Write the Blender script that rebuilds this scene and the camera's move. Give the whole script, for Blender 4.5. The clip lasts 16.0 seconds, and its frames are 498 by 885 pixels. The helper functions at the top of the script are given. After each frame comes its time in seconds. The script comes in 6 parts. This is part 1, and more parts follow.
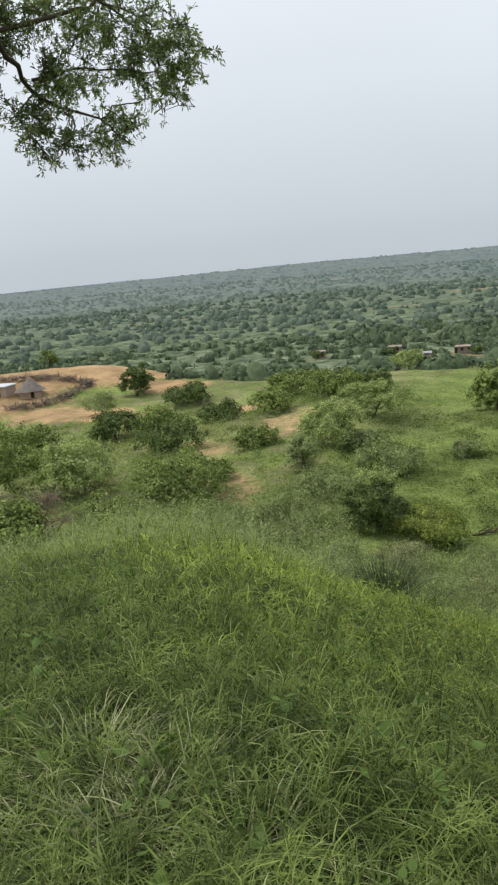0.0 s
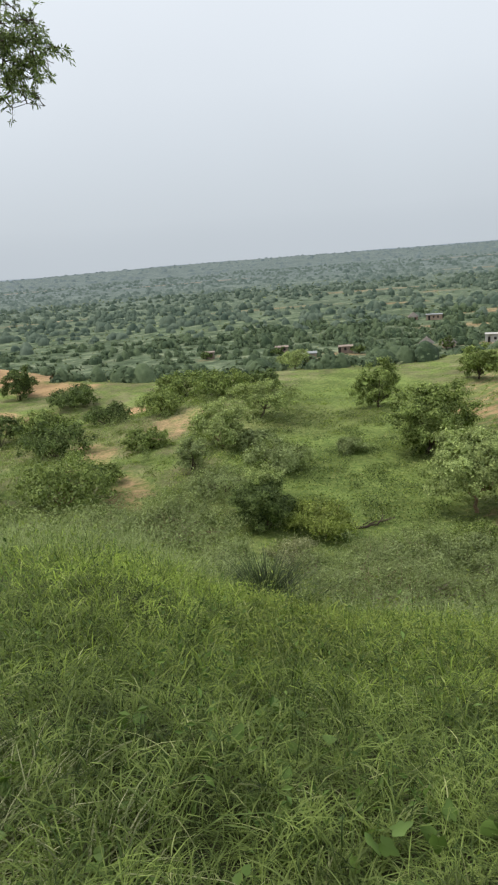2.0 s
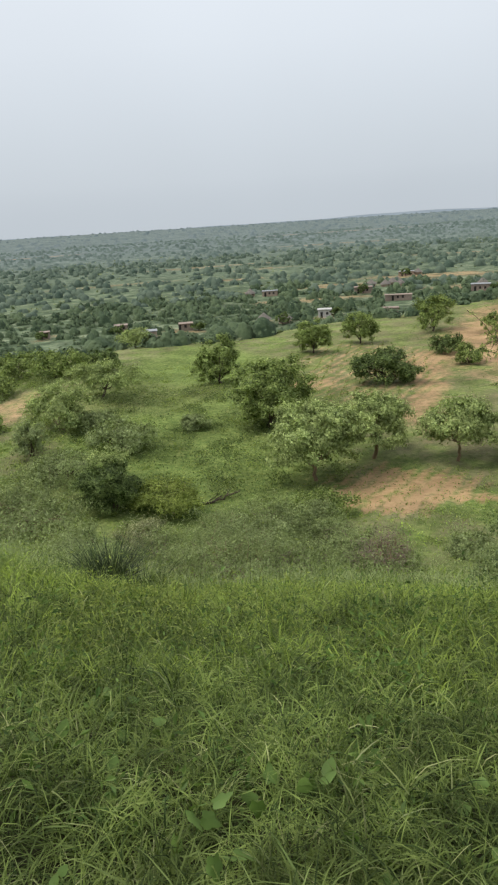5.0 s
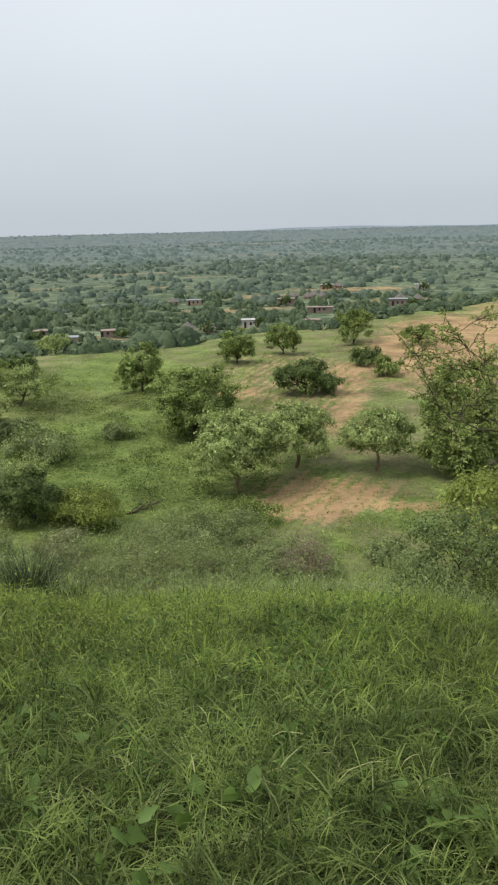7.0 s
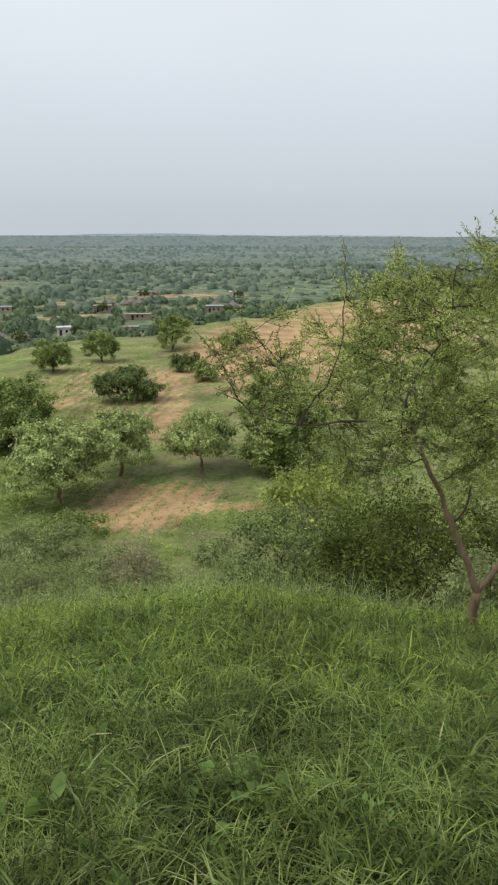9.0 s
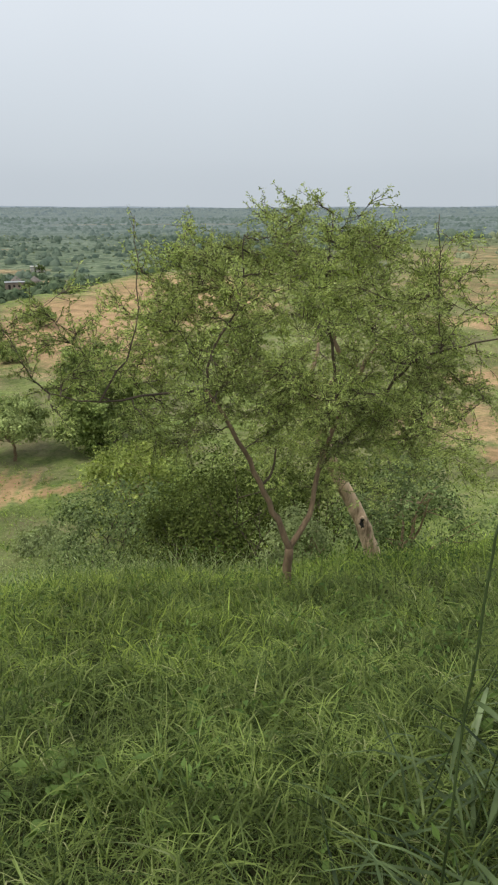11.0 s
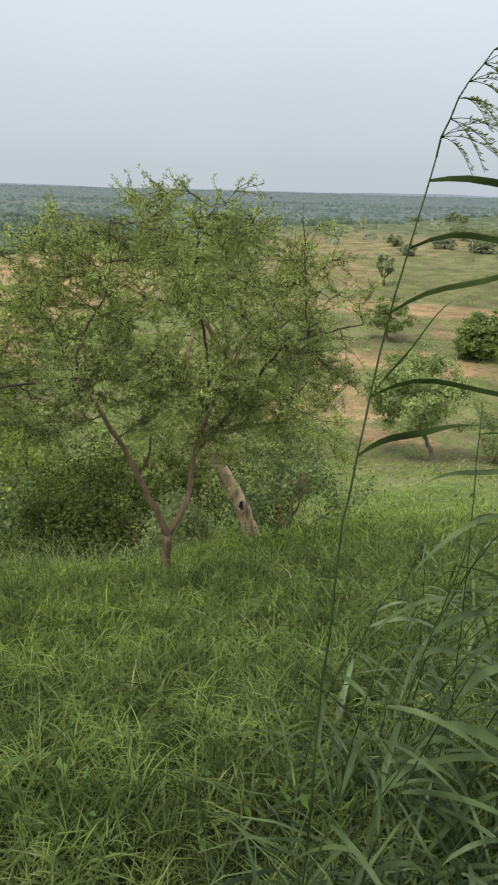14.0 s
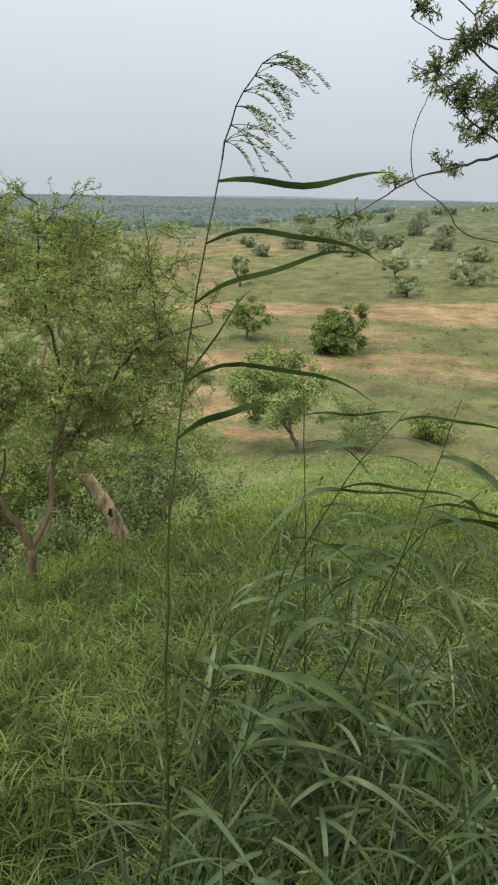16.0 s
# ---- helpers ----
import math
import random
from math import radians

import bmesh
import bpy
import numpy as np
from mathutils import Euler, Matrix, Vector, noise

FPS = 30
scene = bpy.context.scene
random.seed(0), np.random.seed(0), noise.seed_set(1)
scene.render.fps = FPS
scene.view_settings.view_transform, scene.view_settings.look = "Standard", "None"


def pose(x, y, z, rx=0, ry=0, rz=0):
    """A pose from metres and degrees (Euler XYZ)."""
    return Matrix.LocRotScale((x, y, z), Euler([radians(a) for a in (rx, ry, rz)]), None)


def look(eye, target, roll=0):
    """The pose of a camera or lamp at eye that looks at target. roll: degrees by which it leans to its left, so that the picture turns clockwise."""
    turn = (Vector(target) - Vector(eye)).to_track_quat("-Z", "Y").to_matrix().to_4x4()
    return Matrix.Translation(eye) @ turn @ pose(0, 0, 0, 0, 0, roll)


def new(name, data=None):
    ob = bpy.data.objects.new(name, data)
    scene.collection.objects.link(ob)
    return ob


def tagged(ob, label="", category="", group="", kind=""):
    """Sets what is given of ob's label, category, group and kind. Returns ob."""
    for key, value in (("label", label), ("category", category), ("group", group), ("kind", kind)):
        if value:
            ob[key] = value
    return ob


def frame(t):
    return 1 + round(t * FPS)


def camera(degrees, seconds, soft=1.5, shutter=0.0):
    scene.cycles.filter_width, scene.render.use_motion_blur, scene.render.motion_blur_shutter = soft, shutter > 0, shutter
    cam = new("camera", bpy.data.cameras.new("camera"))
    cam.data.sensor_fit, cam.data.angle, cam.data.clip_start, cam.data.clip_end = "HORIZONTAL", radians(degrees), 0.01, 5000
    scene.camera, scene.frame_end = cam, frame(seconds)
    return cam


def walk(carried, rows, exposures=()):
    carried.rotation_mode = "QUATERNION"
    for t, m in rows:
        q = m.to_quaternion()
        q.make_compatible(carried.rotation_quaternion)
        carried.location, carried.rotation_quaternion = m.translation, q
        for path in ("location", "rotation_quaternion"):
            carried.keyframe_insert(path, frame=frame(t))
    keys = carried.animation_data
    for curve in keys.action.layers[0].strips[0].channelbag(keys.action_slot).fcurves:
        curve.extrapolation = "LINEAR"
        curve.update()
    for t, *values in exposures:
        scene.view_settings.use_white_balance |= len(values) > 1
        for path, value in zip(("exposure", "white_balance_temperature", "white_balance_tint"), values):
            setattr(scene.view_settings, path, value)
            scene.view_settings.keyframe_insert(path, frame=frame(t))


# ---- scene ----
cam = camera(40.1, 16.0, 2.2)
# seconds, place in metres, turn in degrees
PATH = [
    (0.0, 0.000, -0.000, 1.600, 75.71, 5.25, 0.30),
    (0.5, 0.077, -0.024, 1.631, 76.15, 5.01, -2.08),
    (1.0, 0.134, -0.012, 1.620, 76.00, 4.93, -4.45),
    (1.5, 0.168, 0.025, 1.590, 75.55, 4.74, -6.54),
    (2.0, 0.207, 0.003, 1.613, 75.00, 4.60, -8.90),
    (2.5, 0.256, -0.012, 1.617, 74.50, 4.35, -11.48),
    (3.0, 0.311, -0.028, 1.614, 73.90, 4.28, -13.50),
    (3.5, 0.371, -0.038, 1.610, 73.34, 4.61, -14.64),
    (4.0, 0.392, -0.037, 1.587, 72.16, 4.63, -17.04),
    (4.5, 0.374, -0.006, 1.603, 71.99, 4.30, -19.90),
    (7.0, 0.333, -0.020, 1.633, 72.66, 1.64, -28.18),
    (7.5, 0.340, -0.028, 1.618, 72.40, 1.16, -30.77),
    (8.0, 0.360, -0.046, 1.615, 72.42, 0.58, -35.01),
    (8.5, 0.380, -0.078, 1.607, 72.70, 0.39, -39.38),
    (9.0, 0.415, -0.124, 1.585, 72.99, 0.17, -43.01),
    (9.5, 0.437, -0.134, 1.573, 73.12, -0.14, -46.24),
    (10.0, 0.474, -0.141, 1.575, 72.44, -0.14, -50.18),
    (10.2, 0.490, -0.147, 1.574, 72.05, -0.08, -52.09),
    (12.3, 0.523, -0.250, 1.579, 69.38, 0.22, -65.54),
    (12.5, 0.528, -0.249, 1.588, 69.25, 0.13, -66.20),
    (13.0, 0.530, -0.250, 1.602, 69.28, -0.09, -67.49),
    (13.5, 0.524, -0.243, 1.608, 69.33, -0.87, -67.83),
    (14.0, 0.524, -0.240, 1.604, 69.50, -1.49, -68.74),
    (14.5, 0.517, -0.247, 1.592, 69.09, -2.00, -72.56),
    (15.0, 0.500, -0.244, 1.598, 68.95, -2.73, -77.41),
    (15.5, 0.481, -0.276, 1.587, 69.70, -1.86, -79.16),
    (16.0, 0.462, -0.358, 1.601, 70.00, -0.96, -80.47),
]
walk(cam, [(t, pose(x, y, z, rx, ry, rz)) for t, x, y, z, rx, ry, rz in PATH])

# ---- sky, sun ----
SUN_AZ, SUN_EL = -70.0, 58.0
world = bpy.data.worlds.new("overcast_sky")
scene.world = world
world.use_nodes = True
wt = world.node_tree
wt.nodes.clear()
w_out = wt.nodes.new("ShaderNodeOutputWorld")
w_bg = wt.nodes.new("ShaderNodeBackground")
w_bg.inputs["Strength"].default_value = 1.0
w_sky = wt.nodes.new("ShaderNodeTexSky")
w_sky.sky_type, w_sky.sun_disc = "NISHITA", False
w_sky.sun_elevation, w_sky.sun_rotation = radians(SUN_EL), radians(SUN_AZ)
w_sky.dust_density = 6.0
w_dim = wt.nodes.new("ShaderNodeMixRGB")
w_dim.blend_type = "MULTIPLY"
w_dim.inputs[0].default_value = 1.0
w_dim.inputs[2].default_value = (0.10, 0.10, 0.10, 1)
wt.links.new(w_sky.outputs[0], w_dim.inputs[1])
w_co = wt.nodes.new("ShaderNodeTexCoord")
w_sep = wt.nodes.new("ShaderNodeSeparateXYZ")
wt.links.new(w_co.outputs["Generated"], w_sep.inputs[0])
w_ramp = wt.nodes.new("ShaderNodeValToRGB")
w_ramp.color_ramp.interpolation = "B_SPLINE"
stops = [(0.0, (0.450, 0.495, 0.540)), (0.06, (0.470, 0.518, 0.566)), (0.22, (0.600, 0.645, 0.695)), (0.5, (0.735, 0.775, 0.82)), (1.0, (0.80, 0.84, 0.885))]
w_ramp.color_ramp.elements[0].position, w_ramp.color_ramp.elements[1].position = stops[0][0], stops[-1][0]
w_ramp.color_ramp.elements[0].color, w_ramp.color_ramp.elements[1].color = (*stops[0][1], 1), (*stops[-1][1], 1)
for at, c in stops[1:-1]:
    w_ramp.color_ramp.elements.new(at).color = (*c, 1)
wt.links.new(w_sep.outputs["Z"], w_ramp.inputs[0])
# soft cloud structure of the overcast
w_noise = wt.nodes.new("ShaderNodeTexNoise")
w_noise.inputs["Scale"].default_value = 2.2
w_noise.inputs["Detail"].default_value = 4.0
w_noise.inputs["Roughness"].default_value = 0.45
wt.links.new(w_co.outputs["Generated"], w_noise.inputs["Vector"])
w_range = wt.nodes.new("ShaderNodeMapRange")
w_range.inputs["To Min"].default_value, w_range.inputs["To Max"].default_value = 0.93, 1.07
wt.links.new(w_noise.outputs["Fac"], w_range.inputs["Value"])
w_mul = wt.nodes.new("ShaderNodeMixRGB")
w_mul.blend_type = "MULTIPLY"
w_mul.inputs[0].default_value = 1.0
wt.links.new(w_ramp.outputs[0], w_mul.inputs[1])
wt.links.new(w_range.outputs[0], w_mul.inputs[2])
w_mix = wt.nodes.new("ShaderNodeMixRGB")
w_mix.inputs[0].default_value = 0.9
wt.links.new(w_dim.outputs[0], w_mix.inputs[1])
wt.links.new(w_mul.outputs[0], w_mix.inputs[2])
wt.links.new(w_mix.outputs[0], w_bg.inputs["Color"])
wt.links.new(w_bg.outputs[0], w_out.inputs[0])
sun = new("sun", bpy.data.lights.new("sun", "SUN"))
sun.data.energy, sun.data.angle, sun.data.color = 1.75, radians(20), (1.0, 0.95, 0.86)
sun.matrix_world = look((200 * math.sin(radians(SUN_AZ)) * math.cos(radians(SUN_EL)), 200 * math.cos(radians(SUN_AZ)) * math.cos(radians(SUN_EL)), 200 * math.sin(radians(SUN_EL))), (0, 0, 0))
scene.view_settings.exposure = 0.39

# ---- materials ----
def base_material(name, rough=0.7):
    m = bpy.data.materials.new(name)
    m.use_nodes = True
    b = m.node_tree.nodes["Principled BSDF"]
    b.inputs["Roughness"].default_value = rough
    return m, m.node_tree, b


def ramp_node(nt, stops):
    r = nt.nodes.new("ShaderNodeValToRGB")
    e = r.color_ramp.elements
    e[0].position, e[1].position = stops[0][0], stops[-1][0]
    e[0].color, e[1].color = (*stops[0][1], 1), (*stops[-1][1], 1)
    for at, c in stops[1:-1]:
        e.new(at).color = (*c, 1)
    return r


def noise_node(nt, scale, detail=4.0, rough=0.55, co=None):
    n = nt.nodes.new("ShaderNodeTexNoise")
    n.inputs["Scale"].default_value, n.inputs["Detail"].default_value, n.inputs["Roughness"].default_value = scale, detail, rough
    if co is not None:
        nt.links.new(co, n.inputs["Vector"])
    return n


def mix_node(nt, fac, a, b, blend="MIX"):
    m = nt.nodes.new("ShaderNodeMixRGB")
    m.blend_type = blend
    for value, socket in ((fac, m.inputs[0]), (a, m.inputs[1]), (b, m.inputs[2])):
        if isinstance(value, (int, float)):
            socket.default_value = value
        elif isinstance(value, tuple):
            socket.default_value = (*value, 1)
        else:
            nt.links.new(value, socket)
    return m.outputs[0]


def leaf_material(name, dark, light, odd, patch=1.2, through_light=0.3, rough=0.6, gloss=0.18, clump=3.2, vary=0.3):
    """Foliage: each leaf takes its own tone, patches of the plant vary, some light passes through."""
    m, nt, b = base_material(name, rough)
    geo = nt.nodes.new("ShaderNodeNewGeometry")
    tex = nt.nodes.new("ShaderNodeTexCoord")
    r = ramp_node(nt, [(0.0, dark), (0.62, light), (0.93, light), (1.0, odd)])
    nt.links.new(geo.outputs["Random Per Island"], r.inputs[0])
    n = noise_node(nt, patch, 3, 0.6, tex.outputs["Object"])
    v = nt.nodes.new("ShaderNodeMapRange")
    v.inputs["From Min"].default_value, v.inputs["From Max"].default_value = 0.3, 0.7
    v.inputs["To Min"].default_value, v.inputs["To Max"].default_value = 0.60, 1.34
    nt.links.new(n.outputs["Fac"], v.inputs["Value"])
    col = mix_node(nt, 1.0, r.outputs[0], v.outputs[0], "MULTIPLY")
    n2 = noise_node(nt, clump, 2, 0.5, tex.outputs["Object"])
    v2 = ramp_node(nt, [(0.36, (1 - vary, 1 - vary * 0.9, 1 - vary)), (0.64, (1 + vary * 0.9, 1 + vary * 0.9, 1 + vary))])
    nt.links.new(n2.outputs["Fac"], v2.inputs[0])
    col = mix_node(nt, 1.0, col, v2.outputs[0], "MULTIPLY")
    nt.links.new(col, b.inputs["Base Color"])
    b.inputs["Specular IOR Level"].default_value = gloss
    t = nt.nodes.new("ShaderNodeBsdfTranslucent")
    warm = mix_node(nt, 1.0, col, (1.15, 1.2, 0.7), "MULTIPLY")
    nt.links.new(warm, t.inputs["Color"])
    mix = nt.nodes.new("ShaderNodeMixShader")
    mix.inputs[0].default_value = through_light
    nt.links.new(b.outputs[0], mix.inputs[1])
    nt.links.new(t.outputs[0], mix.inputs[2])
    nt.links.new(mix.outputs[0], nt.nodes["Material Output"].inputs[0])
    return m


def scrub_material(name, dark, light, scale):
    """Dense small-leaved bushes: mottled leaf tone, each bush a little different."""
    m, nt, b = base_material(name, 0.8)
    b.inputs["Specular IOR Level"].default_value = 0.15
    tex = nt.nodes.new("ShaderNodeTexCoord")
    geo = nt.nodes.new("ShaderNodeNewGeometry")
    n = noise_node(nt, scale, 5, 0.7, tex.outputs["Object"])
    f = mix_node(nt, 0.4, n.outputs["Fac"], geo.outputs["Random Per Island"])
    r = ramp_node(nt, [(0.25, dark), (0.75, light)])
    nt.links.new(f, r.inputs[0])
    nt.links.new(r.outputs[0], b.inputs["Base Color"])
    bp = nt.nodes.new("ShaderNodeBump")
    bp.inputs["Strength"].default_value, bp.inputs["Distance"].default_value = 0.8, 0.35
    nt.links.new(n.outputs["Fac"], bp.inputs["Height"])
    nt.links.new(bp.outputs[0], b.inputs["Normal"])
    return m


def bark_material(name, dark, light, scale=14.0, lo=0.3, hi=0.7):
    m, nt, b = base_material(name, 0.9)
    tex = nt.nodes.new("ShaderNodeTexCoord")
    mp = nt.nodes.new("ShaderNodeMapping")
    mp.inputs["Scale"].default_value = (1, 1, 0.25)
    nt.links.new(tex.outputs["Object"], mp.inputs[0])
    n = noise_node(nt, scale, 6, 0.7, mp.outputs[0])
    n2 = noise_node(nt, 2.5, 3, 0.5, tex.outputs["Object"])
    r = ramp_node(nt, [(lo, dark), (hi, light)])
    nt.links.new(n.outputs["Fac"], r.inputs[0])
    warmth = ramp_node(nt, [(0.3, (0.62, 0.60, 0.58)), (0.7, (1.15, 1.12, 1.08))])
    nt.links.new(n2.outputs["Fac"], warmth.inputs[0])
    nt.links.new(mix_node(nt, 1.0, r.outputs[0], warmth.outputs[0], "MULTIPLY"), b.inputs["Base Color"])
    bp = nt.nodes.new("ShaderNodeBump")
    bp.inputs["Strength"].default_value, bp.inputs["Distance"].default_value = 0.7, 0.01
    nt.links.new(n.outputs["Fac"], bp.inputs["Height"])
    nt.links.new(bp.outputs[0], b.inputs["Normal"])
    return m


def plain_material(name, a, b_, scale=6.0, rough=0.85, bump=0.3):
    """Weathered plain surface: two tones mixed by fine and coarse noise."""
    m, nt, b = base_material(name, rough)
    tex = nt.nodes.new("ShaderNodeTexCoord")
    n = noise_node(nt, scale, 6, 0.65, tex.outputs["Object"])
    n2 = noise_node(nt, scale * 0.15, 3, 0.5, tex.outputs["Object"])
    f = mix_node(nt, 0.5, n.outputs["Fac"], n2.outputs["Fac"])
    r = ramp_node(nt, [(0.35, a), (0.65, b_)])
    nt.links.new(f, r.inputs[0])
    nt.links.new(r.outputs[0], b.inputs["Base Color"])
    bp = nt.nodes.new("ShaderNodeBump")
    bp.inputs["Strength"].default_value, bp.inputs["Distance"].default_value = bump, 0.02
    nt.links.new(n.outputs["Fac"], bp.inputs["Height"])
    nt.links.new(bp.outputs[0], b.inputs["Normal"])
    return m


def ground_material():
    """Sandy soil under grass: sand where the land is bare or ploughed, furrows in the field, scrub green elsewhere; far
    haze and grass-gap shade are in the colour.
    """
    m, nt, b = base_material("sandy_grassland", 0.95)
    b.inputs["Specular IOR Level"].default_value = 0.1
    tex = nt.nodes.new("ShaderNodeTexCoord")
    co = tex.outputs["Object"]
    bare = nt.nodes.new("ShaderNodeAttribute")
    bare.attribute_name = "bare"
    rows_at = nt.nodes.new("ShaderNodeAttribute")
    rows_at.attribute_name = "furrows"
    lush = nt.nodes.new("ShaderNodeAttribute")
    lush.attribute_name = "lush"
    fine, mid, wide = noise_node(nt, 2.6, 5, 0.65, co), noise_node(nt, 0.35, 5, 0.6, co), noise_node(nt, 0.03, 4, 0.55, co)
    g1 = ramp_node(nt, [(0.25, (0.056, 0.104, 0.022)), (0.5, (0.142, 0.190, 0.051)), (0.75, (0.240, 0.282, 0.086))])
    nt.links.new(fine.outputs["Fac"], g1.inputs[0])
    g2 = ramp_node(nt, [(0.3, (0.150, 0.150, 0.070)), (0.7, (0.225, 0.215, 0.110))])
    nt.links.new(fine.outputs["Fac"], g2.inputs[0])
    dry = ramp_node(nt, [(0.42, (0, 0, 0)), (0.62, (1, 1, 1))])
    nt.links.new(mid.outputs["Fac"], dry.inputs[0])
    dry2 = mix_node(nt, lush.outputs["Fac"], dry.outputs[0], (0.0, 0.0, 0.0))
    green = mix_node(nt, dry2, g1.outputs[0], g2.outputs[0])
    sand = ramp_node(nt, [(0.3, (0.300, 0.188, 0.096)), (0.7, (0.430, 0.290, 0.162))])
    nt.links.new(mix_node(nt, 0.5, fine.outputs["Fac"], mid.outputs["Fac"]), sand.inputs[0])
    # ragged edge between sand and growth
    rag = nt.nodes.new("ShaderNodeMath")
    rag.operation = "ADD"
    nt.links.new(bare.outputs["Fac"], rag.inputs[0])
    half = nt.nodes.new("ShaderNodeMath")
    half.operation = "MULTIPLY_ADD"
    nt.links.new(mix_node(nt, 0.5, fine.outputs["Fac"], mid.outputs["Fac"]), half.inputs[0])
    half.inputs[1].default_value, half.inputs[2].default_value = 2.2, -1.1
    nt.links.new(half.outputs[0], rag.inputs[1])
    # furrows, as stripes of growth on the sand
    mp = nt.nodes.new("ShaderNodeMapping")
    mp.inputs["Rotation"].default_value = (0, 0, radians(52))
    nt.links.new(co, mp.inputs[0])
    wave = nt.nodes.new("ShaderNodeTexWave")
    wave.inputs["Scale"].default_value, wave.inputs["Distortion"].default_value = 0.30, 3.0
    wave.inputs["Detail"].default_value = 2
    nt.links.new(mp.outputs[0], wave.inputs["Vector"])
    wv = nt.nodes.new("ShaderNodeMath")
    wv.operation = "MULTIPLY_ADD"
    nt.links.new(wave.outputs["Fac"], wv.inputs[0])
    wv.inputs[1].default_value, wv.inputs[2].default_value = 0.42, -0.21
    wf = nt.nodes.new("ShaderNodeMath")
    wf.operation = "MULTIPLY_ADD"
    nt.links.new(wv.outputs[0], wf.inputs[0])
    nt.links.new(rows_at.outputs["Fac"], wf.inputs[1])
    nt.links.new(rag.outputs[0], wf.inputs[2])
    cut = ramp_node(nt, [(0.25, (0, 0, 0)), (0.75, (0.92, 0.92, 0.92))])
    nt.links.new(wf.outputs[0], cut.inputs[0])
    col = green
    straw_at = nt.nodes.new("ShaderNodeAttribute")
    straw_at.attribute_name = "straw"
    straw = ramp_node(nt, [(0.3, (0.122, 0.121, 0.054)), (0.7, (0.204, 0.180, 0.090))])
    nt.links.new(fine.outputs["Fac"], straw.inputs[0])
    much = nt.nodes.new("ShaderNodeMath")
    much.operation = "MULTIPLY"
    nt.links.new(straw_at.outputs["Fac"], much.inputs[0])
    patchy = nt.nodes.new("ShaderNodeMapRange")
    patchy.inputs["From Min"].default_value, patchy.inputs["From Max"].default_value = 0.35, 0.65
    patchy.inputs["To Min"].default_value, patchy.inputs["To Max"].default_value = 0.45, 1.0
    nt.links.new(mid.outputs["Fac"], patchy.inputs["Value"])
    nt.links.new(patchy.outputs[0], much.inputs[1])
    col = mix_node(nt, much.outputs[0], col, straw.outputs[0])
    plain_haze = nt.nodes.new("ShaderNodeAttribute")
    plain_haze.attribute_name = "plain_haze"
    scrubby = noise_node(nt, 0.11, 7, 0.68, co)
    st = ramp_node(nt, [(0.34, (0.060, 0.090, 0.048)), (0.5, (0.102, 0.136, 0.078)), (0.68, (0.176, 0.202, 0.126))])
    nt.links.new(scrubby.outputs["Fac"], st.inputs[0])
    # blue-grey by distance: haze painted into the ground of the plain
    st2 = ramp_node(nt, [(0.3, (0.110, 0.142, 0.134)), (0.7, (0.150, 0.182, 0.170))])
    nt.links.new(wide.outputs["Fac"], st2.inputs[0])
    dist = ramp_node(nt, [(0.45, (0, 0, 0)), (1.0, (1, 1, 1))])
    nt.links.new(plain_haze.outputs["Fac"], dist.inputs[0])
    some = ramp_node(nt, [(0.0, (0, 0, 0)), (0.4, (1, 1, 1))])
    nt.links.new(plain_haze.outputs["Fac"], some.inputs[0])
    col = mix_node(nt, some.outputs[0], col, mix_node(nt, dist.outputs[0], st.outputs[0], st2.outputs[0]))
    col = mix_node(nt, cut.outputs[0], col, sand.outputs[0])
    # near-black ground close by: shade in the gaps between blades, painted as colour
    gap_shade_at = nt.nodes.new("ShaderNodeAttribute")
    gap_shade_at.attribute_name = "gap_shade"
    gap_shade = ramp_node(nt, [(0.3, (0.018, 0.018, 0.009)), (0.7, (0.048, 0.045, 0.022))])
    nt.links.new(fine.outputs["Fac"], gap_shade.inputs[0])
    col = mix_node(nt, gap_shade_at.outputs["Fac"], col, gap_shade.outputs[0])
    tone = nt.nodes.new("ShaderNodeMapRange")
    tone.inputs["From Min"].default_value, tone.inputs["From Max"].default_value = 0.3, 0.7
    tone.inputs["To Min"].default_value, tone.inputs["To Max"].default_value = 0.85, 1.15
    nt.links.new(wide.outputs["Fac"], tone.inputs["Value"])
    # weedy and thin stretches of the sward
    sward = noise_node(nt, 0.22, 6, 0.62, co)
    thin = nt.nodes.new("ShaderNodeMapRange")
    thin.inputs["From Min"].default_value, thin.inputs["From Max"].default_value = 0.34, 0.66
    thin.inputs["To Min"].default_value, thin.inputs["To Max"].default_value = 0.66, 1.30
    nt.links.new(sward.outputs["Fac"], thin.inputs["Value"])
    col = mix_node(nt, 1.0, col, thin.outputs[0], "MULTIPLY")
    nt.links.new(mix_node(nt, 1.0, col, tone.outputs[0], "MULTIPLY"), b.inputs["Base Color"])
    bp = nt.nodes.new("ShaderNodeBump")
    bp.inputs["Strength"].default_value, bp.inputs["Distance"].default_value = 0.6, 0.15
    nt.links.new(fine.outputs["Fac"], bp.inputs["Height"])
    nt.links.new(bp.outputs[0], b.inputs["Normal"])
    return m


GROUND = ground_material()
GRASS = leaf_material("slope_grass", (0.033, 0.056, 0.014), (0.182, 0.234, 0.062), (0.33, 0.34, 0.16), 1.1, 0.38, 0.55, 0.14, clump=4.5, vary=0.42)
# paler blades: highlights on the grass put into the base colour
GRASS_PALE = leaf_material("highlight_pale_grass", (0.066, 0.104, 0.030), (0.182, 0.232, 0.072), (0.30, 0.33, 0.16), 0.4, 0.34, 0.6, 0.10, clump=4.5, vary=0.42)
